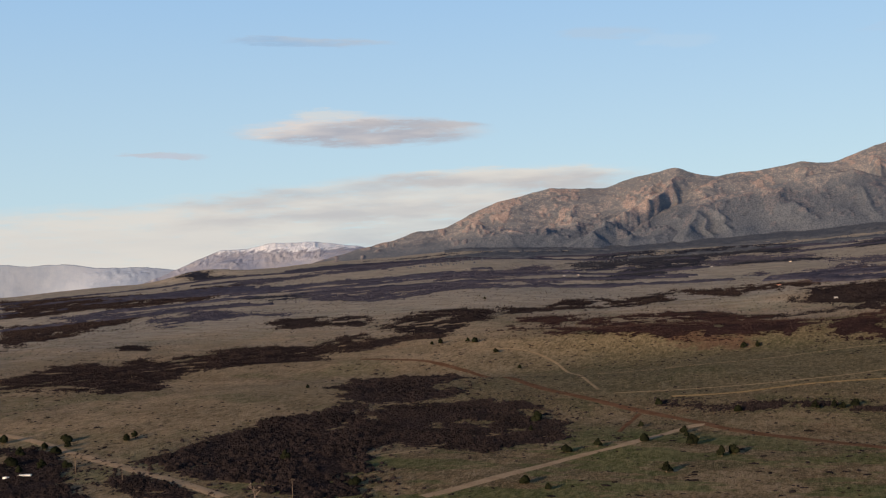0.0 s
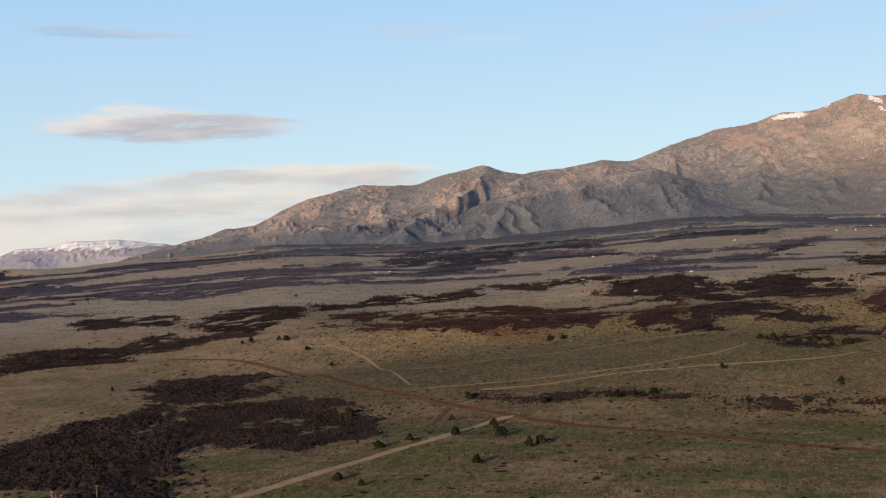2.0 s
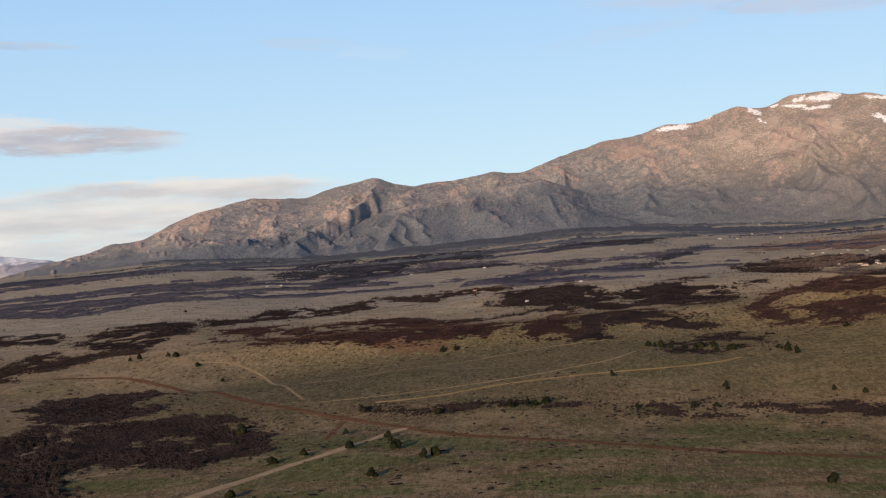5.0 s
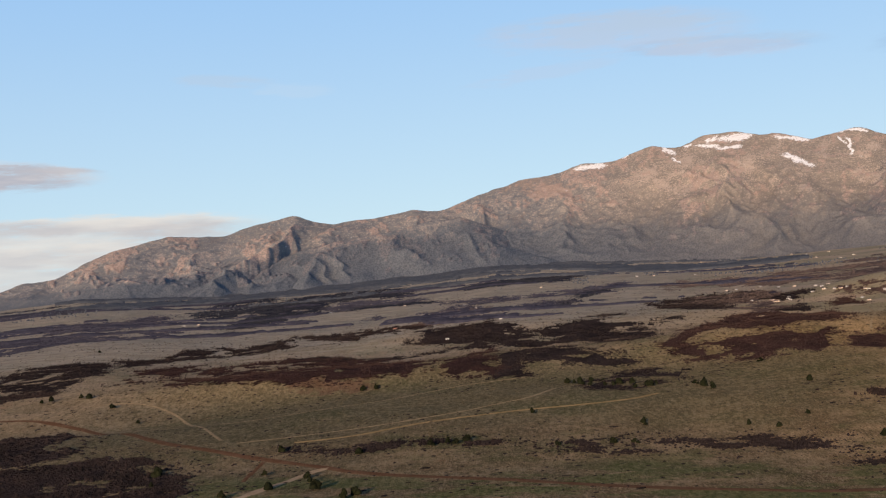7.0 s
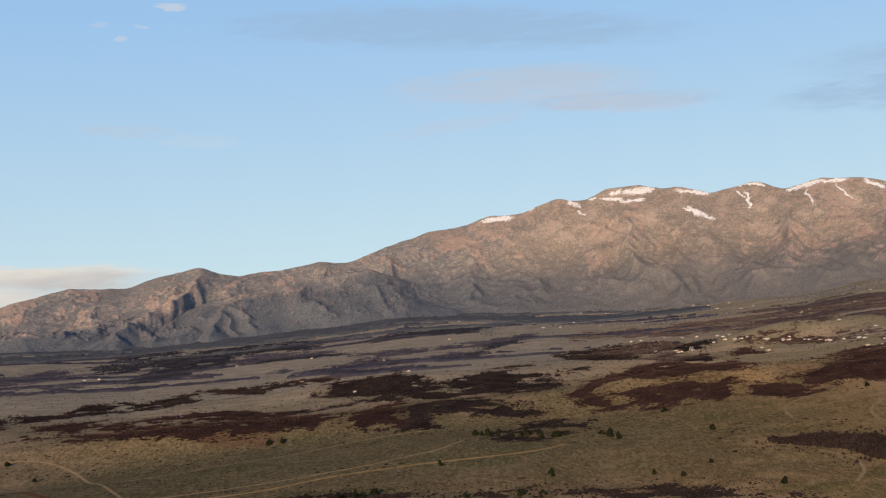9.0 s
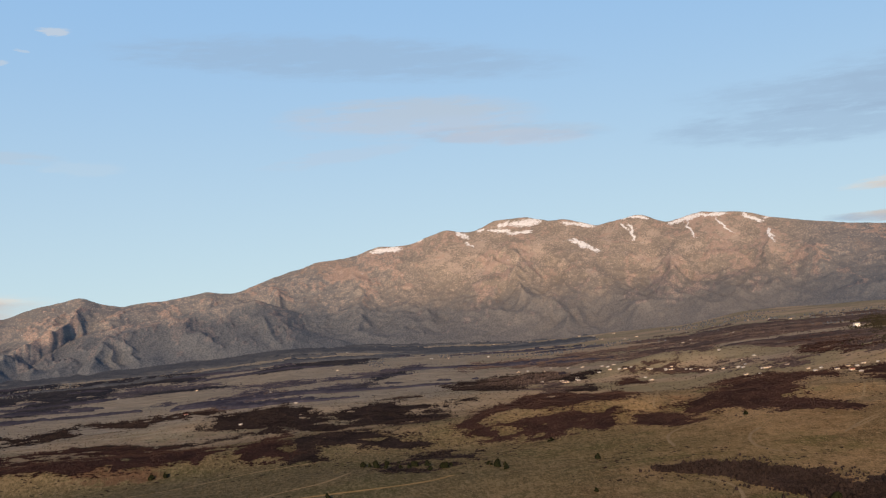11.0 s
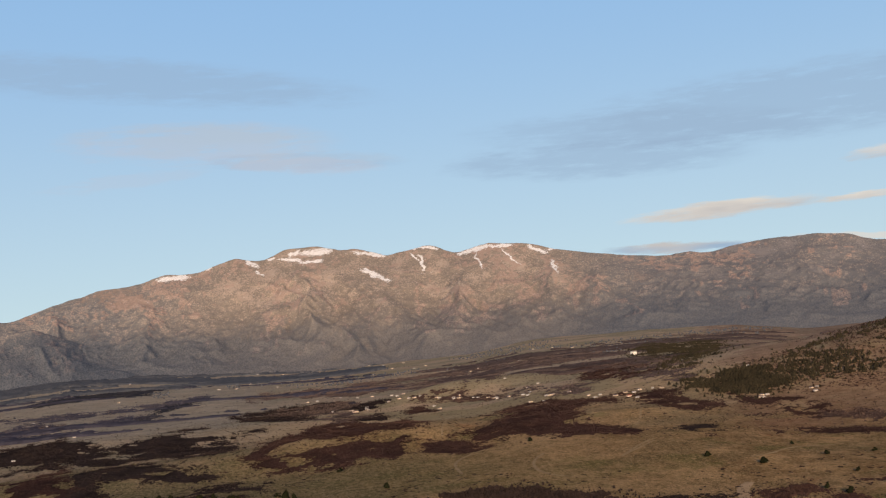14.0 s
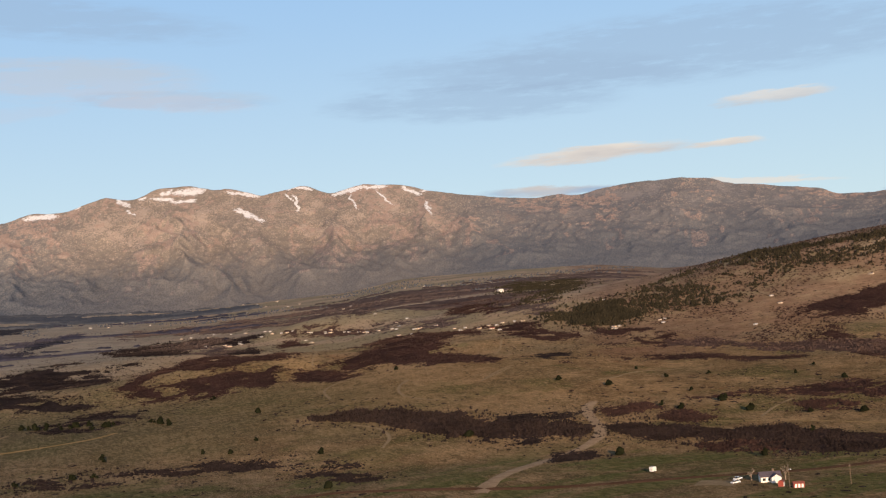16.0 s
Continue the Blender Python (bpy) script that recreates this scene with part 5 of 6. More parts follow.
junipers([
    (-140.6, 667.4), (-142.4, 535.7), (-153.1, 520), (-108, 576.5), (-100.4, 553.2), (-99.8, 485), (-150.5, 450.3), (-138.2, 441.4),
    (-395.1, 512.9), (-396.5, 522.1), (-429.5, 505.8), (-389, 702.8), (-329.7, 921.3), (-369.3, 960.8), (-362.3, 959.2), (-293.5, 875.6),
    (-132, 957.4), (-120.5, 961), (-196.7, 612.5), (-190.4, 582.6), (-462.6, 495.3), (-428.1, 469.1), (-412.3, 477.7), (-418.6, 493.8),
    (-428.5, 487.9), (-390.9, 442.7), (-413.5, 446.7), (-394.4, 431.3), (-377.3, 443.7), (-136.6, 603.7), (-124.8, 556.6), (-401.7, 956.2),
    (-395.5, 961), (-276.7, 475.6), (-217.9, 431.1), (-44.3, 670.4), (-39.5, 666.6), (-53.9, 663.6), (-93.4, 653), (71.2, 694.6)])
junipers([
    (82.8, 448.8), (-100.3, 486.9), (-131, 961.7), (-119.8, 959.1), (34.8, 897.7), (39.5, 889.4), (44.2, 883.2), (51.2, 874.7),
    (61.1, 868.1), (66.8, 863.6), (72.6, 873.2), (130.6, 811.4), (130.9, 848.1), (93.5, 848.9), (81.5, 848.1), (17.5, 647.2),
    (-103.2, 563), (-83.4, 527.1), (-79.6, 536), (166.5, 699), (143.1, 668.7), (128.1, 678), (-200.1, 624.2), (-111.5, 590.2),
    (-505.9, 1381.2), (5.5, 755.1), (-33.3, 673.1), (471.1, 653.3), (459, 601.7), (465.6, 606.8), (449.7, 559.9), (465.1, 522.9),
    (422.6, 595.8), (420.3, 614.7), (484.9, 498.9), (504.1, 777.7), (418.2, 752.2), (565.7, 655.7), (497.1, 724.1), (603.2, 679.3)])
junipers([
    (571, 610.2), (71.2, 700.7), (48.1, 645.6), (59.7, 642.6), (158.7, 517.6), (188.7, 627.5), (53.2, 898.8), (61.9, 896.3),
    (70.9, 873.4), (81.4, 868.4), (91.7, 851.1), (123.3, 841.1), (127, 828.3), (131, 815.4), (44.8, 905.3), (98.1, 860.6),
    (198.3, 818.4), (423.5, 472.9), (279.5, 615.1), (188.9, 934.1), (314.7, 496.6), (361.2, 435.1), (437.5, 710.2), (528.1, 711.8),
    (350.1, 925.8)])


def woods(name, label, count, bearings, distances, tall, keep_over, seed, material=None, shapes=None):
    """Conifers over a stretch of the land, thinned by clearings."""
    b, d = np.radians(rng.uniform(*bearings, count)), rng.uniform(*distances, count)
    p = np.stack([d * np.sin(b), d * np.cos(b)], 1)
    edge = np.minimum(np.minimum(np.degrees(b) - bearings[0], bearings[1] - np.degrees(b)) / 5, np.minimum(d - distances[0], distances[1] - d) / (.2 * (distances[1] - distances[0])))
    p = p[.65 * vnoise(p[:, 0], p[:, 1], 150, seed) + .35 * vnoise(p[:, 0], p[:, 1], 45, seed + 1) - .35 * np.clip(1 - edge, 0, 1) > keep_over]
    scatter(name, p, tall * rng.uniform(.35, .6, len(p)), shapes or PINES, material or PINE, label, "scrub" if shapes else "forest", .8, .1)


woods("foothill_pines", "single haze-blue pines before the mountains' foot", 7000, (-28, 36), (2200, 3050), 4.2, .54, 53, HAZE_PINE)
woods("valley_trees", "bare brown trees along the far valley", 10000, (12, 42), (1250, 2950), 3.4, .47, 55, MAUVE, FAR_OAK)
woods("hillside_scrub", "reddish leafless scrub over the hillside", 30000, (29, 54), (960, 1950), 4.0, .31, 61, RED_SCRUB, FAR_OAK)


def canopy(name, label, category, bearings, distances, long, deep, over, tall, material, seed, lumps=9.0, rise=0.0):
    """A closed canopy over parts of the land, drawn out across its slope, with a lumpy top and edges that come down to the ground."""
    b = np.radians(np.arange(bearings[0], bearings[1], .11))[None, :]
    d = np.exp(np.arange(np.log(distances[0]), np.log(distances[1]), .0034))[:, None]
    x, y = d * np.sin(b), d * np.cos(b)
    s, q = b * 1800 + 0 * d, d * long / deep + 0 * b
    m = .52 * vnoise(s, q, long, seed) + .26 * vnoise(s, q, long * .4, seed + 1) + .13 * vnoise(s, q, long * .14, seed + 2) + .09 * vnoise(x, y, 14, seed + 3)
    edge = np.minimum(np.minimum(b - b[0, 0], b[0, -1] - b) * 20, np.minimum(d - d[0, 0], d[-1, 0] - d) / 120)
    m = m + rise * (d - d[0, 0]) / (d[-1, 0] - d[0, 0]) - .2 * np.clip(1 - edge, 0, 1)
    h = np.clip((m - over) / .02, -1, 1)
    top = tall * (.25 + 1.1 * ridged(x, y, lumps, seed + 4) * (.4 + .6 * vnoise(x, y, lumps * 2.7, seed + 5)))
    z = ground_z(x, y) + np.where(h > 0, .3 + top * np.minimum(h * 1.5, 1), -1.5)
    rows, cols = x.shape
    i = np.arange(rows * cols).reshape(rows, cols)
    f = np.stack([i[:-1, :-1], i[:-1, 1:], i[1:, 1:], i[1:, :-1]], -1)
    live = h > -.3
    f = f[live[:-1, :-1] | live[1:, 1:] | live[:-1, 1:] | live[1:, :-1]]
    used, inverse = np.unique(f, return_inverse=True)
    me = bpy.data.meshes.new(name)
    fill(me, np.stack([x, y, z], -1).reshape(-1, 3)[used], inverse.reshape(-1, 4))
    me.materials.append(material)
    return tagged(new(name, me), label, category, kind="stuff")


canopy("far_scrub", "haze-tinted bands of leafless scrub across the far grassland", "scrub", (-47, -7), (1500, 2990), 330, 62, .635, 3.0, HAZE_SCRUB, 71)
canopy("plain_scrub", "haze-tinted bands of leafless scrub across the grassland", "scrub", (-8, 15), (1480, 2700), 300, 62, .625, 3.0, HAZE_SCRUB, 171)
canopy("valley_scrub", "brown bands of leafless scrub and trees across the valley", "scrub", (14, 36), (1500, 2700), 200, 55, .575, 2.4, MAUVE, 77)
canopy("foothill_forest", "haze-blue conifer forest along the mountains' foot", "forest", (-22, 14), (2480, 3200), 300, 90, .56, 4.5, HAZE_PINE, 53, 11.0, .22)

# ---- houses and other made things ----


def box(bm, x0, x1, y0, y1, z0, z1):
    m = Matrix.Translation(((x0 + x1) / 2, (y0 + y1) / 2, (z0 + z1) / 2)) @ Matrix.Diagonal((x1 - x0, y1 - y0, z1 - z0, 1))
    bmesh.ops.create_cube(bm, size=1, matrix=m)


def gable(bm, length, width, base, rise, eave=.4, thick=.18):
    """A pitched roof of two slabs along x."""
    for sgn in (-1, 1):
        y1, zl = sgn * (width / 2 + eave), base - eave * rise / (width / 2)
        pts = [(-length / 2 - eave, 0, base + rise), (length / 2 + eave, 0, base + rise), (length / 2 + eave, y1, zl), (-length / 2 - eave, y1, zl)]
        low = [bm.verts.new(p) for p in pts]
        top = [bm.verts.new((p[0], p[1], p[2] + thick)) for p in pts]
        bm.faces.new(top if sgn < 0 else top[::-1])
        bm.faces.new(low[::-1] if sgn < 0 else low)
        for i in range(4):
            bm.faces.new((low[i], low[(i + 1) % 4], top[(i + 1) % 4], top[i]))
    bmesh.ops.recalc_face_normals(bm, faces=bm.faces[:])


def gable_walls(bm, length, width, height, rise):
    """Four walls with pointed ends, as a closed body."""
    s = []
    for x in (-length / 2, length / 2):
        s.append([bm.verts.new((x, y, z)) for y, z in ((-width / 2, -.6), (width / 2, -.6), (width / 2, height), (0, height + rise), (-width / 2, height))])
    bm.faces.new(s[0][::-1])
    bm.faces.new(s[1])
    for i in range(5):
        bm.faces.new((s[0][i], s[0][(i + 1) % 5], s[1][(i + 1) % 5], s[1][i]))
    bmesh.ops.recalc_face_normals(bm, faces=bm.faces[:])


WHITE = plain("white_siding", (.76, .72, .68), .6)
OFF_WHITE = plain("weathered_white_siding", (.50, .46, .42), .7)
CREAM = plain("tan_stucco", (.55, .44, .34), .8)
SHINGLE = plain("dark_shingle", (.105, .085, .10), .85)
GREY_ROOF = plain("grey_roof", (.30, .28, .27), .7)
RED = plain("barn_red", (.29, .06, .042), .7)
RED_ROOF = plain("red_roof", (.25, .075, .052), .7)
GLASS = plain("dark_window_glass", (.03, .035, .04), .12)
TRIM = plain("white_trim", (.78, .76, .73), .5)
POLE_WOOD = plain("weathered_pole", (.16, .115, .08), .9)
TYRE = plain("tyre_rubber", (.02, .02, .02), .8)
CAR_PAINT = plain("white_car_paint", (.74, .74, .75), .25)
METAL = plain("galvanised_metal", (.45, .45, .45), .4, .8)


def house(length, width, height, rise, walls, roof, label, wing=0.0, group=""):
    """A house along x: body, roof, chimney, windows with panes, a door; wing adds a crossing gable."""
    h = new("house")
    bm = bmesh.new()
    gable_walls(bm, length, width, height, rise)
    part("wall", bm, walls, h)
    bm = bmesh.new()
    gable(bm, length, width, height, rise)
    r = part("roof", bm, roof, h)
    bm = bmesh.new()
    box(bm, -.4, .4, -.4, .4, 0, 1.9)
    part("chimney", bm, POLE_WOOD, r).location = (length * .2, width * .15, height + rise * .5)
    if wing:
        bm = bmesh.new()
        gable_walls(bm, wing, width * .7, height, rise * .8)
        w = part("wing_wall", bm, walls, h)
        bm = bmesh.new()
        gable(bm, wing, width * .7, height, rise * .8)
        q = part("wing_roof", bm, roof, h)
        for o in (w, q):
            o.rotation_euler, o.location = (0, 0, radians(90)), (length * .22, -width / 2 - wing * .3, -.004)
    for side in (-1, 1):
        for k in (-.33, -.08, .33):
            bm = bmesh.new()
            box(bm, -.75, .75, -.06, .06, -.65, .65)
            f = part("window", bm, TRIM, h)
            f.location = (k * length, side * (width / 2 + .02), height * .55)
            bm = bmesh.new()
            box(bm, -.62, .62, -.08, .08, -.52, .52)
            part("pane", bm, GLASS, f)
    bm = bmesh.new()
    box(bm, -.5, .5, -.06, .06, 0, 2.05)
    part("door", bm, RED_ROOF, h).location = (length * .13, -width / 2 - .03, 0)
    return tagged(h, label, "house", group)


def pole(tall, label, lamp=False):
    """A weathered utility pole with its cross arm and insulators, or a yard lamp."""
    p = new("yard_lamp_pole" if lamp else "utility_pole")
    bm = bmesh.new()
    bmesh.ops.create_cone(bm, cap_ends=True, segments=10, radius1=.14, radius2=.09, depth=tall + 1, matrix=Matrix.Translation((0, 0, tall / 2 - .5)))
    part("shaft", bm, POLE_WOOD, p)
    bm = bmesh.new()
    if lamp:
        box(bm, -.1, 1.0, -.06, .06, tall - .3, tall - .18)
        part("arm", bm, METAL, p)
        bm = bmesh.new()
        bmesh.ops.create_uvsphere(bm, u_segments=10, v_segments=6, radius=.25, matrix=Matrix.Translation((1.1, 0, tall - .3)))
        part("lamp_head", bm, TRIM, p)
    else:
        box(bm, -.9, .9, -.05, .05, tall - .62, tall - .5)
        part("crossarm", bm, POLE_WOOD, p)
        for k in (-.8, -.4, .4, .8):
            bm = bmesh.new()
            bmesh.ops.create_cone(bm, cap_ends=True, segments=6, radius1=.07, radius2=.04, depth=.16, matrix=Matrix.Translation((k, 0, tall - .43)))
            part("insulator", bm, POLE_WOOD, p)
    return tagged(p, label, "pole")


def shed(length, width, height, label):
    s = new("shed")
    bm = bmesh.new()
    gable_walls(bm, length, width, height, width * .25)
    part("wall", bm, RED, s)
    bm = bmesh.new()
    gable(bm, length, width, height, width * .25, .2, .1)
    part("roof", bm, RED_ROOF, s)
    for k in (-.3, 0, .3):
        bm = bmesh.new()
        box(bm, -.4, .4, -.05, .05, .1, height * .85)
        part("panel", bm, TRIM, s).location = (k * length, -width / 2 - .03, 0)
    return tagged(s, label, "shed")


def car(label, paint):
    """A parked car: body, cabin, glass and four wheels."""
    c = new("car")
    bm = bmesh.new()
    box(bm, -2.3, 2.3, -.9, .9, .35, .95)
    bmesh.ops.bevel(bm, geom=bm.edges[:], offset=.16, segments=2, affect="EDGES")
    b = part("body", bm, paint, c)
    bm = bmesh.new()
    box(bm, -1.5, .9, -.78, .78, .93, 1.5)
    for v in bm.verts:
        if v.co.z > 1.2:
            v.co.x = v.co.x * .72 - .1
            v.co.y *= .82
    bmesh.ops.bevel(bm, geom=bm.edges[:], offset=.08, segments=2, affect="EDGES")
    part("windows", bm, GLASS, c)
    bm = bmesh.new()
    box(bm, -1.15, .5, -.62, .62, 1.47, 1.54)
    part("car_roof", bm, paint, c)
    for x in (-1.45, 1.45):
        for y in (-.88, .88):
            bm = bmesh.new()
            bmesh.ops.create_cone(bm, cap_ends=True, segments=14, radius1=.35, radius2=.35, depth=.24, matrix=Matrix.Rotation(radians(90), 4, "X"))
            w = part("wheel", bm, TYRE, c)
            w.location = (x, y, .35)
            bm = bmesh.new()
            bmesh.ops.create_cone(bm, cap_ends=True, segments=10, radius1=.2, radius2=.2, depth=.27, matrix=Matrix.Rotation(radians(90), 4, "X"))
            part("rim", bm, METAL, w)
    for y in (-.6, .6):
        bm = bmesh.new()
        box(bm, 2.2, 2.33, y - .18, y + .18, .62, .8)
        part("headlight", bm, TRIM, c)
    return tagged(c, label, "car")


def trailer(length, label):
    """A white box trailer on two wheels."""
    s = new("trailer")
    bm = bmesh.new()
    box(bm, -length / 2, length / 2, -1.1, 1.1, .5, 2.6)
    bmesh.ops.bevel(bm, geom=bm.edges[:], offset=.15, segments=2, affect="EDGES")
    part("body", bm, WHITE, s)
    for y in (-1.05, 1.05):
        bm = bmesh.new()
        bmesh.ops.create_cone(bm, cap_ends=True, segments=12, radius1=.38, radius2=.38, depth=.25, matrix=Matrix.Translation((0, y, .38)) @ Matrix.Rotation(radians(90), 4, "X"))
        part("wheel", bm, TYRE, s)
    bm = bmesh.new()
    box(bm, length / 2, length / 2 + 1.1, -.06, .06, .45, .58)
    part("drawbar", bm, METAL, s)
    return tagged(s, label, "trailer")


def bare_tree(tall, label):
    """A leafless tree: trunk, forking limbs and fine pale twigs."""
    t = new("bare_tree")
    r = random.Random(5)
    bm = bmesh.new()

    def limb(base, way, length, rad, depth):
        end = base + way * length
        q = way.to_track_quat("Z", "Y").to_matrix().to_4x4()
        bmesh.ops.create_cone(bm, cap_ends=True, segments=5, radius1=rad, radius2=rad * .6, depth=length, matrix=Matrix.Translation((base + end) / 2) @ q)
        if depth:
            for _ in range(4 if depth > 1 else 5):
                w = (way + Vector((r.gauss(0, .5), r.gauss(0, .5), r.uniform(-.05, .45)))).normalized()
                limb(base + way * length * r.uniform(.55, 1), w, length * r.uniform(.5, .75), rad * .55, depth - 1)

    limb(Vector((0, 0, -.2)), Vector((0, 0, 1)), tall * .38, tall * .04, 4)
    part("trunk", bm, PALE_TWIGS, t)
    return tagged(t, label, "tree")


home = house(8.4, 5.8, 2.5, 1.6, WHITE, SHINGLE, "white house with dark shingle roof beside the dirt road", 3.6)
home.location, home.rotation_euler = (306.2, 362.4, float(ground_z(306.2, 362.4))), (0, 0, radians(-28))
white_house = house(12, 8, 3.0, 2.0, OFF_WHITE, GREY_ROOF, "far white house with grey roof among bare trees", 0, "houses in the valley")
tan_house = house(14, 9, 3.2, 2.2, CREAM, SHINGLE, "far tan house with dark roof among bare trees", 4.0, "houses in the valley")
red_house = house(16, 9, 3.2, 2.6, CREAM, RED_ROOF, "far tan house with red roof on the grassland", 0, "houses in the valley")
white_house.location = (446.9, 427.7, float(ground_z(446.9, 427.7)))
stand(white_house, 721.5, 898.9, 7, 0.32)
stand(white_house, 624.3, 1002.4, -12, 0.32)
tan_house.location = (623.1, 1005.5, float(ground_z(623.1, 1005.5)))
stand(white_house, 678.7, 995.7, -1, 0.32)
stand(white_house, 538.2, 1100.6, -20, 0.32)
stand(tan_house, 795.6, 950.3, -19, 0.32)
red_house.location = (537.6, 1118.8, float(ground_z(537.6, 1118.8)))
stand(tan_house, 532.3, 1141.3, 9, 0.32)
stand(white_house, -77.3, 1262.2, 5, 0.32)
stand(white_house, 516.4, 1157.3, -3, 0.32)
stand(white_house, 810.6, 982.3, -18, 0.32)
stand(tan_house, 920.7, 948.5, 0, 0.32)
stand(white_house, 497.1, 1250.2, -9, 0.32)
stand(tan_house, 501.6, 1248.5, -33, 0.32)
stand(tan_house, 504.8, 1249.3, -8, 0.32)
stand(tan_house, 522.3, 1242.2, -7, 0.32)
stand(white_house, 492.6, 1297.1, 0, 0.32)
stand(white_house, 494.0, 1315.8, -34, 0.32)
stand(white_house, 505.1, 1322.4, -37, 0.32)
stand(tan_house, 484.0, 1338.6, -36, 0.32)
stand(white_house, 473.9, 1352.8, -14, 0.32)
stand(tan_house, 474.4, 1367.5, -16, 0.32)
stand(tan_house, 312.5, 1433.7, -1, 0.32)
stand(tan_house, 316.3, 1434.9, -21, 0.32)
stand(white_house, 331.8, 1437.6, -4, 0.32)
stand(white_house, 465.5, 1402.2, -24, 0.32)
stand(tan_house, 312.9, 1450.0, 0, 0.32)
stand(white_house, 331.5, 1447.9, -25, 0.32)
stand(white_house, 439.8, 1421.0, 1, 0.32)
stand(tan_house, 446.0, 1421.2, -4, 0.32)
stand(white_house, 290.5, 1464.8, -12, 0.32)
stand(white_house, 425.6, 1437.9, 2, 0.32)
stand(white_house, 336.1, 1463.3, 2, 0.32)
stand(tan_house, 399.6, 1464.1, 0, 0.32)
stand(white_house, 367.5, 1474.4, 5, 0.32)
stand(white_house, 393.2, 1467.9, -33, 0.32)
stand(tan_house, 383.3, 1478.8, -20, 0.32)
stand(white_house, -21.9, 1531.1, 0, 0.32)
stand(red_house, -162.3, 1536.5, -16, 0.32)
stand(white_house, 387.5, 1504.6, -13, 0.32)
stand(white_house, -62.1, 1772.5, -7, 0.32)
stand(white_house, -84.6, 1881.8, -36, 0.32)
stand(white_house, -534.7, 1843.6, -2, 0.32)
stand(tan_house, -520.2, 1876.8, -1, 0.32)
stand(white_house, 673.3, 1870.5, -15, 0.32)
stand(white_house, -317.5, 1976.3, -33, 0.32)
stand(tan_house, -191.5, 1992.6, -2, 0.32)
stand(tan_house, 734.5, 2046.2, -9, 0.32)
stand(tan_house, 48.3, 2193.4, -21, 0.32)
stand(white_house, 720.1, 2154.9, -34, 0.32)
stand(white_house, 680.1, 2282.8, -30, 0.32)
stand(tan_house, 692.7, 2299.9, 8, 0.32)
stand(white_house, 367.1, 2404.1, -8, 0.32)
stand(white_house, 253.0, 2432.9, -20, 0.32)
stand(tan_house, 287.4, 2435.1, -22, 0.32)
stand(white_house, 587.3, 2479.4, 9, 0.32)
stand(white_house, 808.4, 2441.6, -6, 0.32)
stand(white_house, 340.3, 2620.0, 2, 0.32)
stand(white_house, 524.4, 2717.9, -15, 0.32)
stand(white_house, 87.4, 2798.6, -32, 0.32)
stand(white_house, 284.8, 2839.7, -27, 0.32)
stand(tan_house, 345.8, 2863.2, -29, 0.32)
stand(tan_house, 464.8, 2939.4, -18, 0.32)
stand(white_house, 543.9, 2948.2, -38, 0.32)
stand(white_house, 407.0, 2980.3, 0, 0.32)
stand(tan_house, 505.2, 3001.7, 1, 0.32)

def village(first, places):
    """Copies of a house over the valley, each turned a little and shrunk to fit the camera's view."""
    for k, (x, y) in enumerate(places):
        stand(first, x, y, (37 * k) % 61 - 30, .26 + .05 * (k * 7 % 5) / 4 + .00004 * max(0, math.hypot(x, y) - 1400))


village(white_house, [(251, 2441), (398, 3013), (485, 2796), (533, 2622), (564, 2643), (682, 2761), (683, 2485), (709, 2315), (746, 2170), (382, 2092), (385, 1862), (404, 1821), (439, 1739), (408, 1465), (441, 1427), (462, 1409), (477, 1365), (346, 1855), (406, 1398), (783, 2093), (990, 2428), (1016, 2138), (621, 1451), (526, 1465), (547, 1400), (478, 1211), (531, 1176), (555, 1143), (580, 1147), (636, 1014), (690, 1009), (700, 1149)])
village(tan_house, [(226, 2928), (442, 2870), (506, 2619), (734, 2769), (662, 2602), (697, 2130), (407, 2088), (425, 1810), (457, 1738), (423, 1442), (451, 1433), (473, 1385), (331, 1860), (362, 1796), (404, 1367), (953, 2452), (999, 2336), (611, 1474), (524, 1379), (468, 1226), (523, 1189), (551, 1156), (568, 1155), (585, 1137), (630, 1015), (684, 1010), (721, 1051), (684, 2921), (724, 2536)])
for first in (white_house, tan_house, red_house):
    first.scale = (.34, .34, .34)
hall = house(9, 6, 5, 1.2, WHITE, GREY_ROOF, "tall white building on a wooded rise")
hall.location = (887.4, 1814.6, float(ground_z(887.4, 1814.6)))
ob = shed(4.4, 2.4, 1.8, "red shed with white door panels beside the house")
ob.location, ob.rotation_euler = (303.3, 340.7, float(ground_z(303.3, 340.7))), (0, 0, radians(-25))
ob = shed(2.6, 2.2, 1.9, "small red shed in the yard")
ob.location, ob.rotation_euler = (300.9, 348.3, float(ground_z(300.9, 348.3))), (0, 0, radians(40))
ob = car("white car parked on the gravel yard", CAR_PAINT)
ob.location, ob.rotation_euler = (292.8, 368.2, float(ground_z(292.8, 368.2))), (0, 0, radians(10))
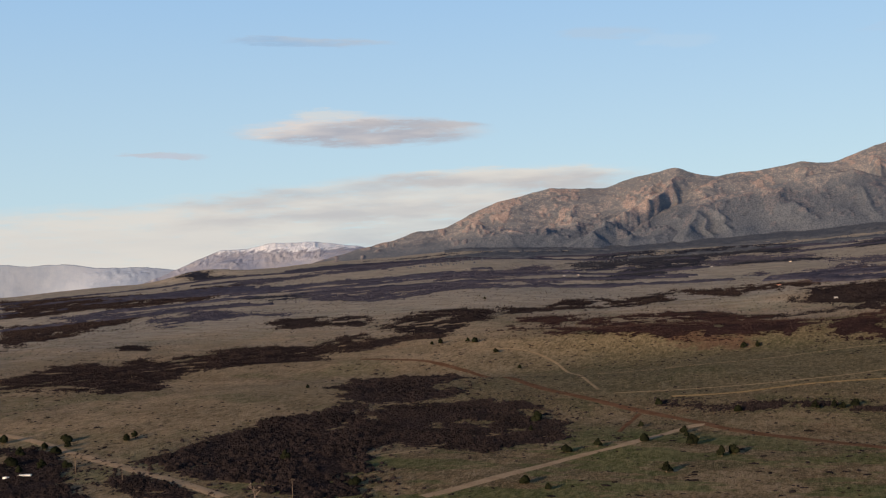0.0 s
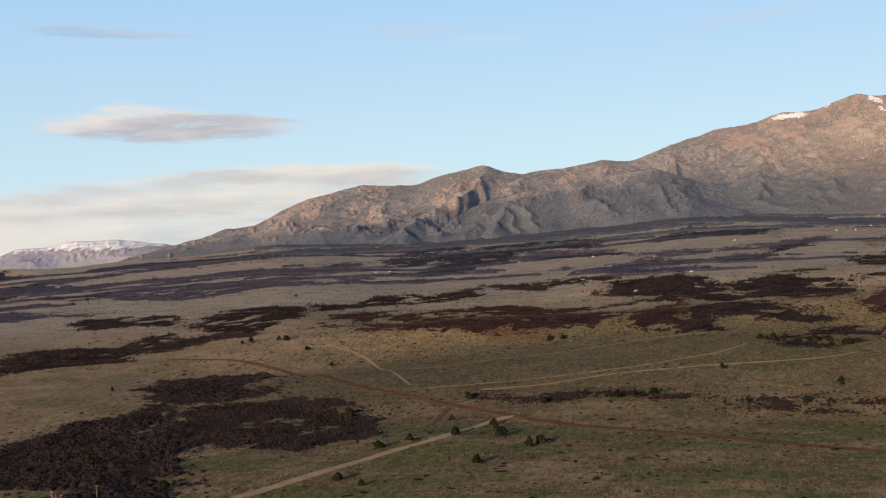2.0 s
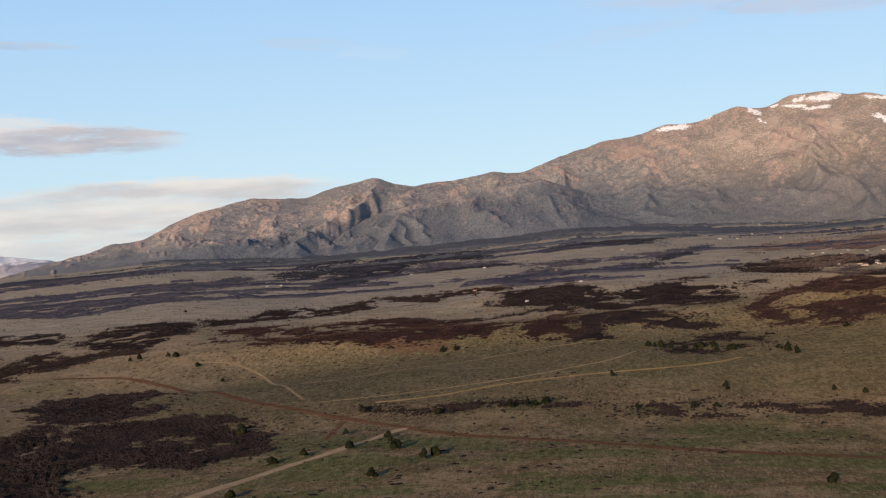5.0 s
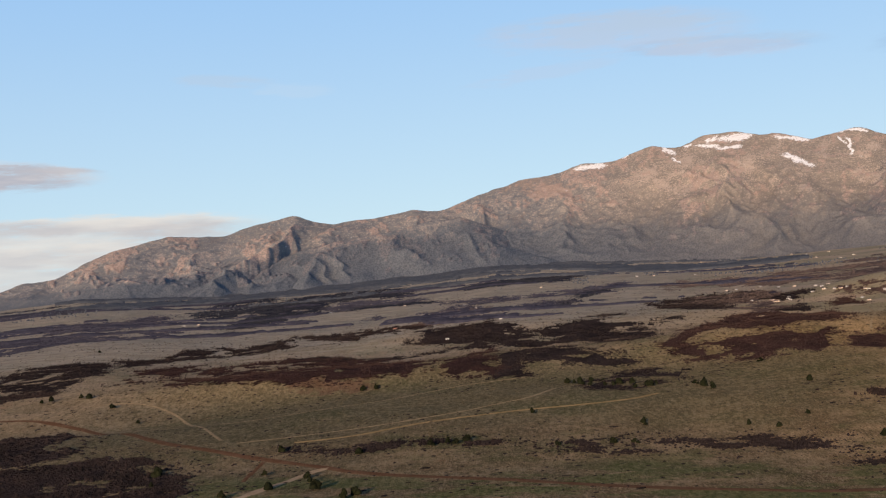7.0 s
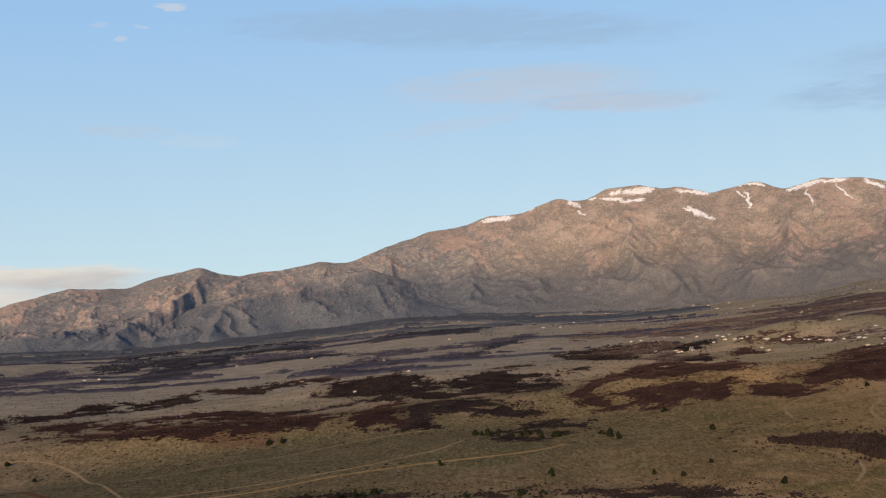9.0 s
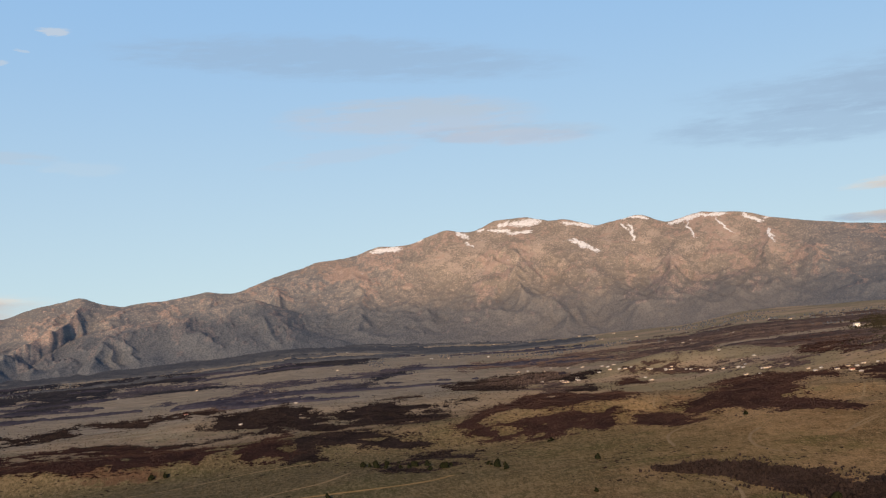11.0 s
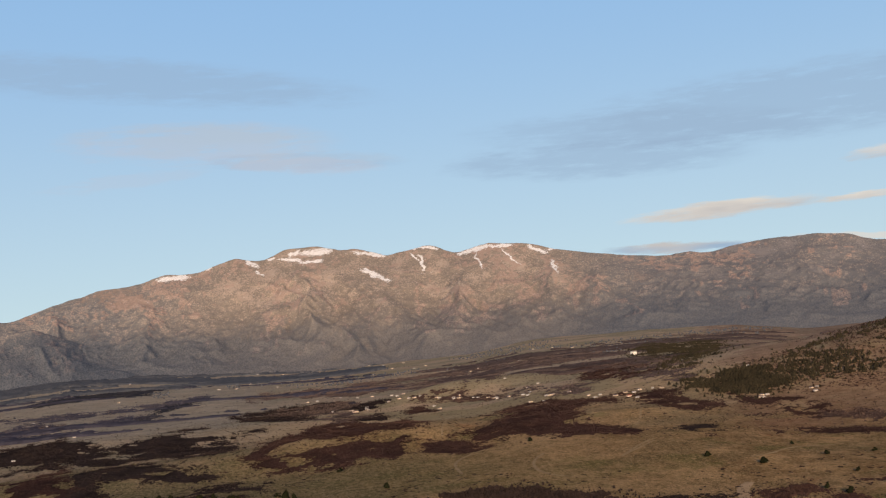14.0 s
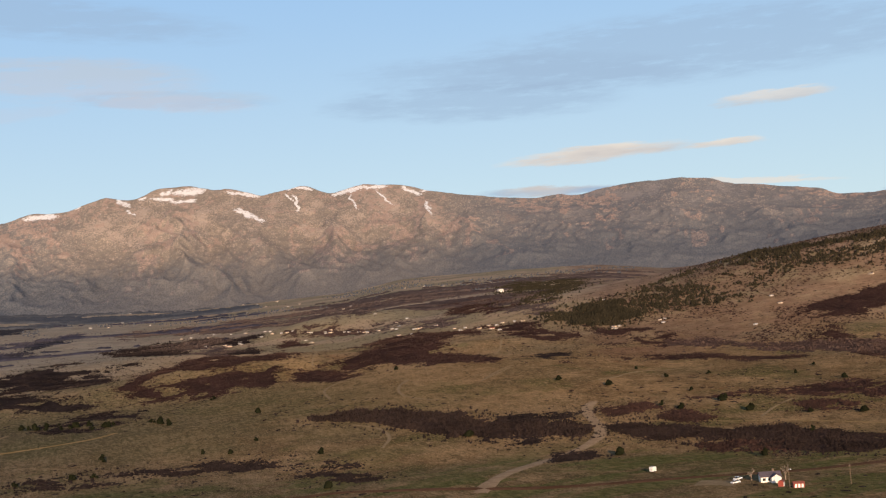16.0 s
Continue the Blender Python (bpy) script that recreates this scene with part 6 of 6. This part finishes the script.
ob = car("pale car parked behind another on the yard", CAR_PAINT)
ob.location, ob.rotation_euler = (299.6, 375.7, float(ground_z(299.6, 375.7))), (0, 0, radians(15))
ob = trailer(2.8, "white box trailer standing on open grass")
ob.location, ob.rotation_euler = (289.2, 426.2, float(ground_z(289.2, 426.2))), (0, 0, radians(15))
ob = trailer(6.0, "long white trailer parked among junipers")
ob.scale = (1, .8, .55)
ob.location, ob.rotation_euler = (-381.7, 421.0, float(ground_z(-381.7, 421.0))), (0, 0, radians(20))
ob = trailer(3.0, "white trailer parked in scrub by the road")
ob.scale = (1, .8, .5)
ob.location, ob.rotation_euler = (-387.6, 415.5, float(ground_z(-387.6, 415.5))), (0, 0, radians(-10))
ob = pole(7.5, "wooden yard pole with a lamp beside the house", True)
ob.location, ob.rotation_euler = (300.8, 343.0, float(ground_z(300.8, 343.0))), (0, 0, radians(0))
ob = pole(8, "weathered wooden utility pole on the grass")
ob.location, ob.rotation_euler = (323.6, 332.9, float(ground_z(323.6, 332.9))), (0, 0, radians(0))
ob = pole(8, "weathered wooden utility pole by the road")
ob.location, ob.rotation_euler = (-354.5, 423.3, float(ground_z(-354.5, 423.3))), (0, 0, radians(30))
ob = pole(8, "weathered wooden utility pole by the pale road")
ob.location, ob.rotation_euler = (-325.2, 418.3, float(ground_z(-325.2, 418.3))), (0, 0, radians(30))
ob = pole(8, "weathered wooden utility pole among scrub oak")
ob.location, ob.rotation_euler = (-231.5, 402.8, float(ground_z(-231.5, 402.8))), (0, 0, radians(30))
ob = bare_tree(9, "pale leafless tree beside scrub oak")
ob.location, ob.rotation_euler = (-244.2, 395.3, float(ground_z(-244.2, 395.3))), (0, 0, radians(0))
ob = bare_tree(8, "pale leafless tree behind the white house")
ob.location, ob.rotation_euler = (313.6, 361.4, float(ground_z(313.6, 361.4))), (0, 0, radians(60))
ob = bare_tree(6, "small leafless tree beside the house")
ob.location, ob.rotation_euler = (302.9, 370.5, float(ground_z(302.9, 370.5))), (0, 0, radians(130))
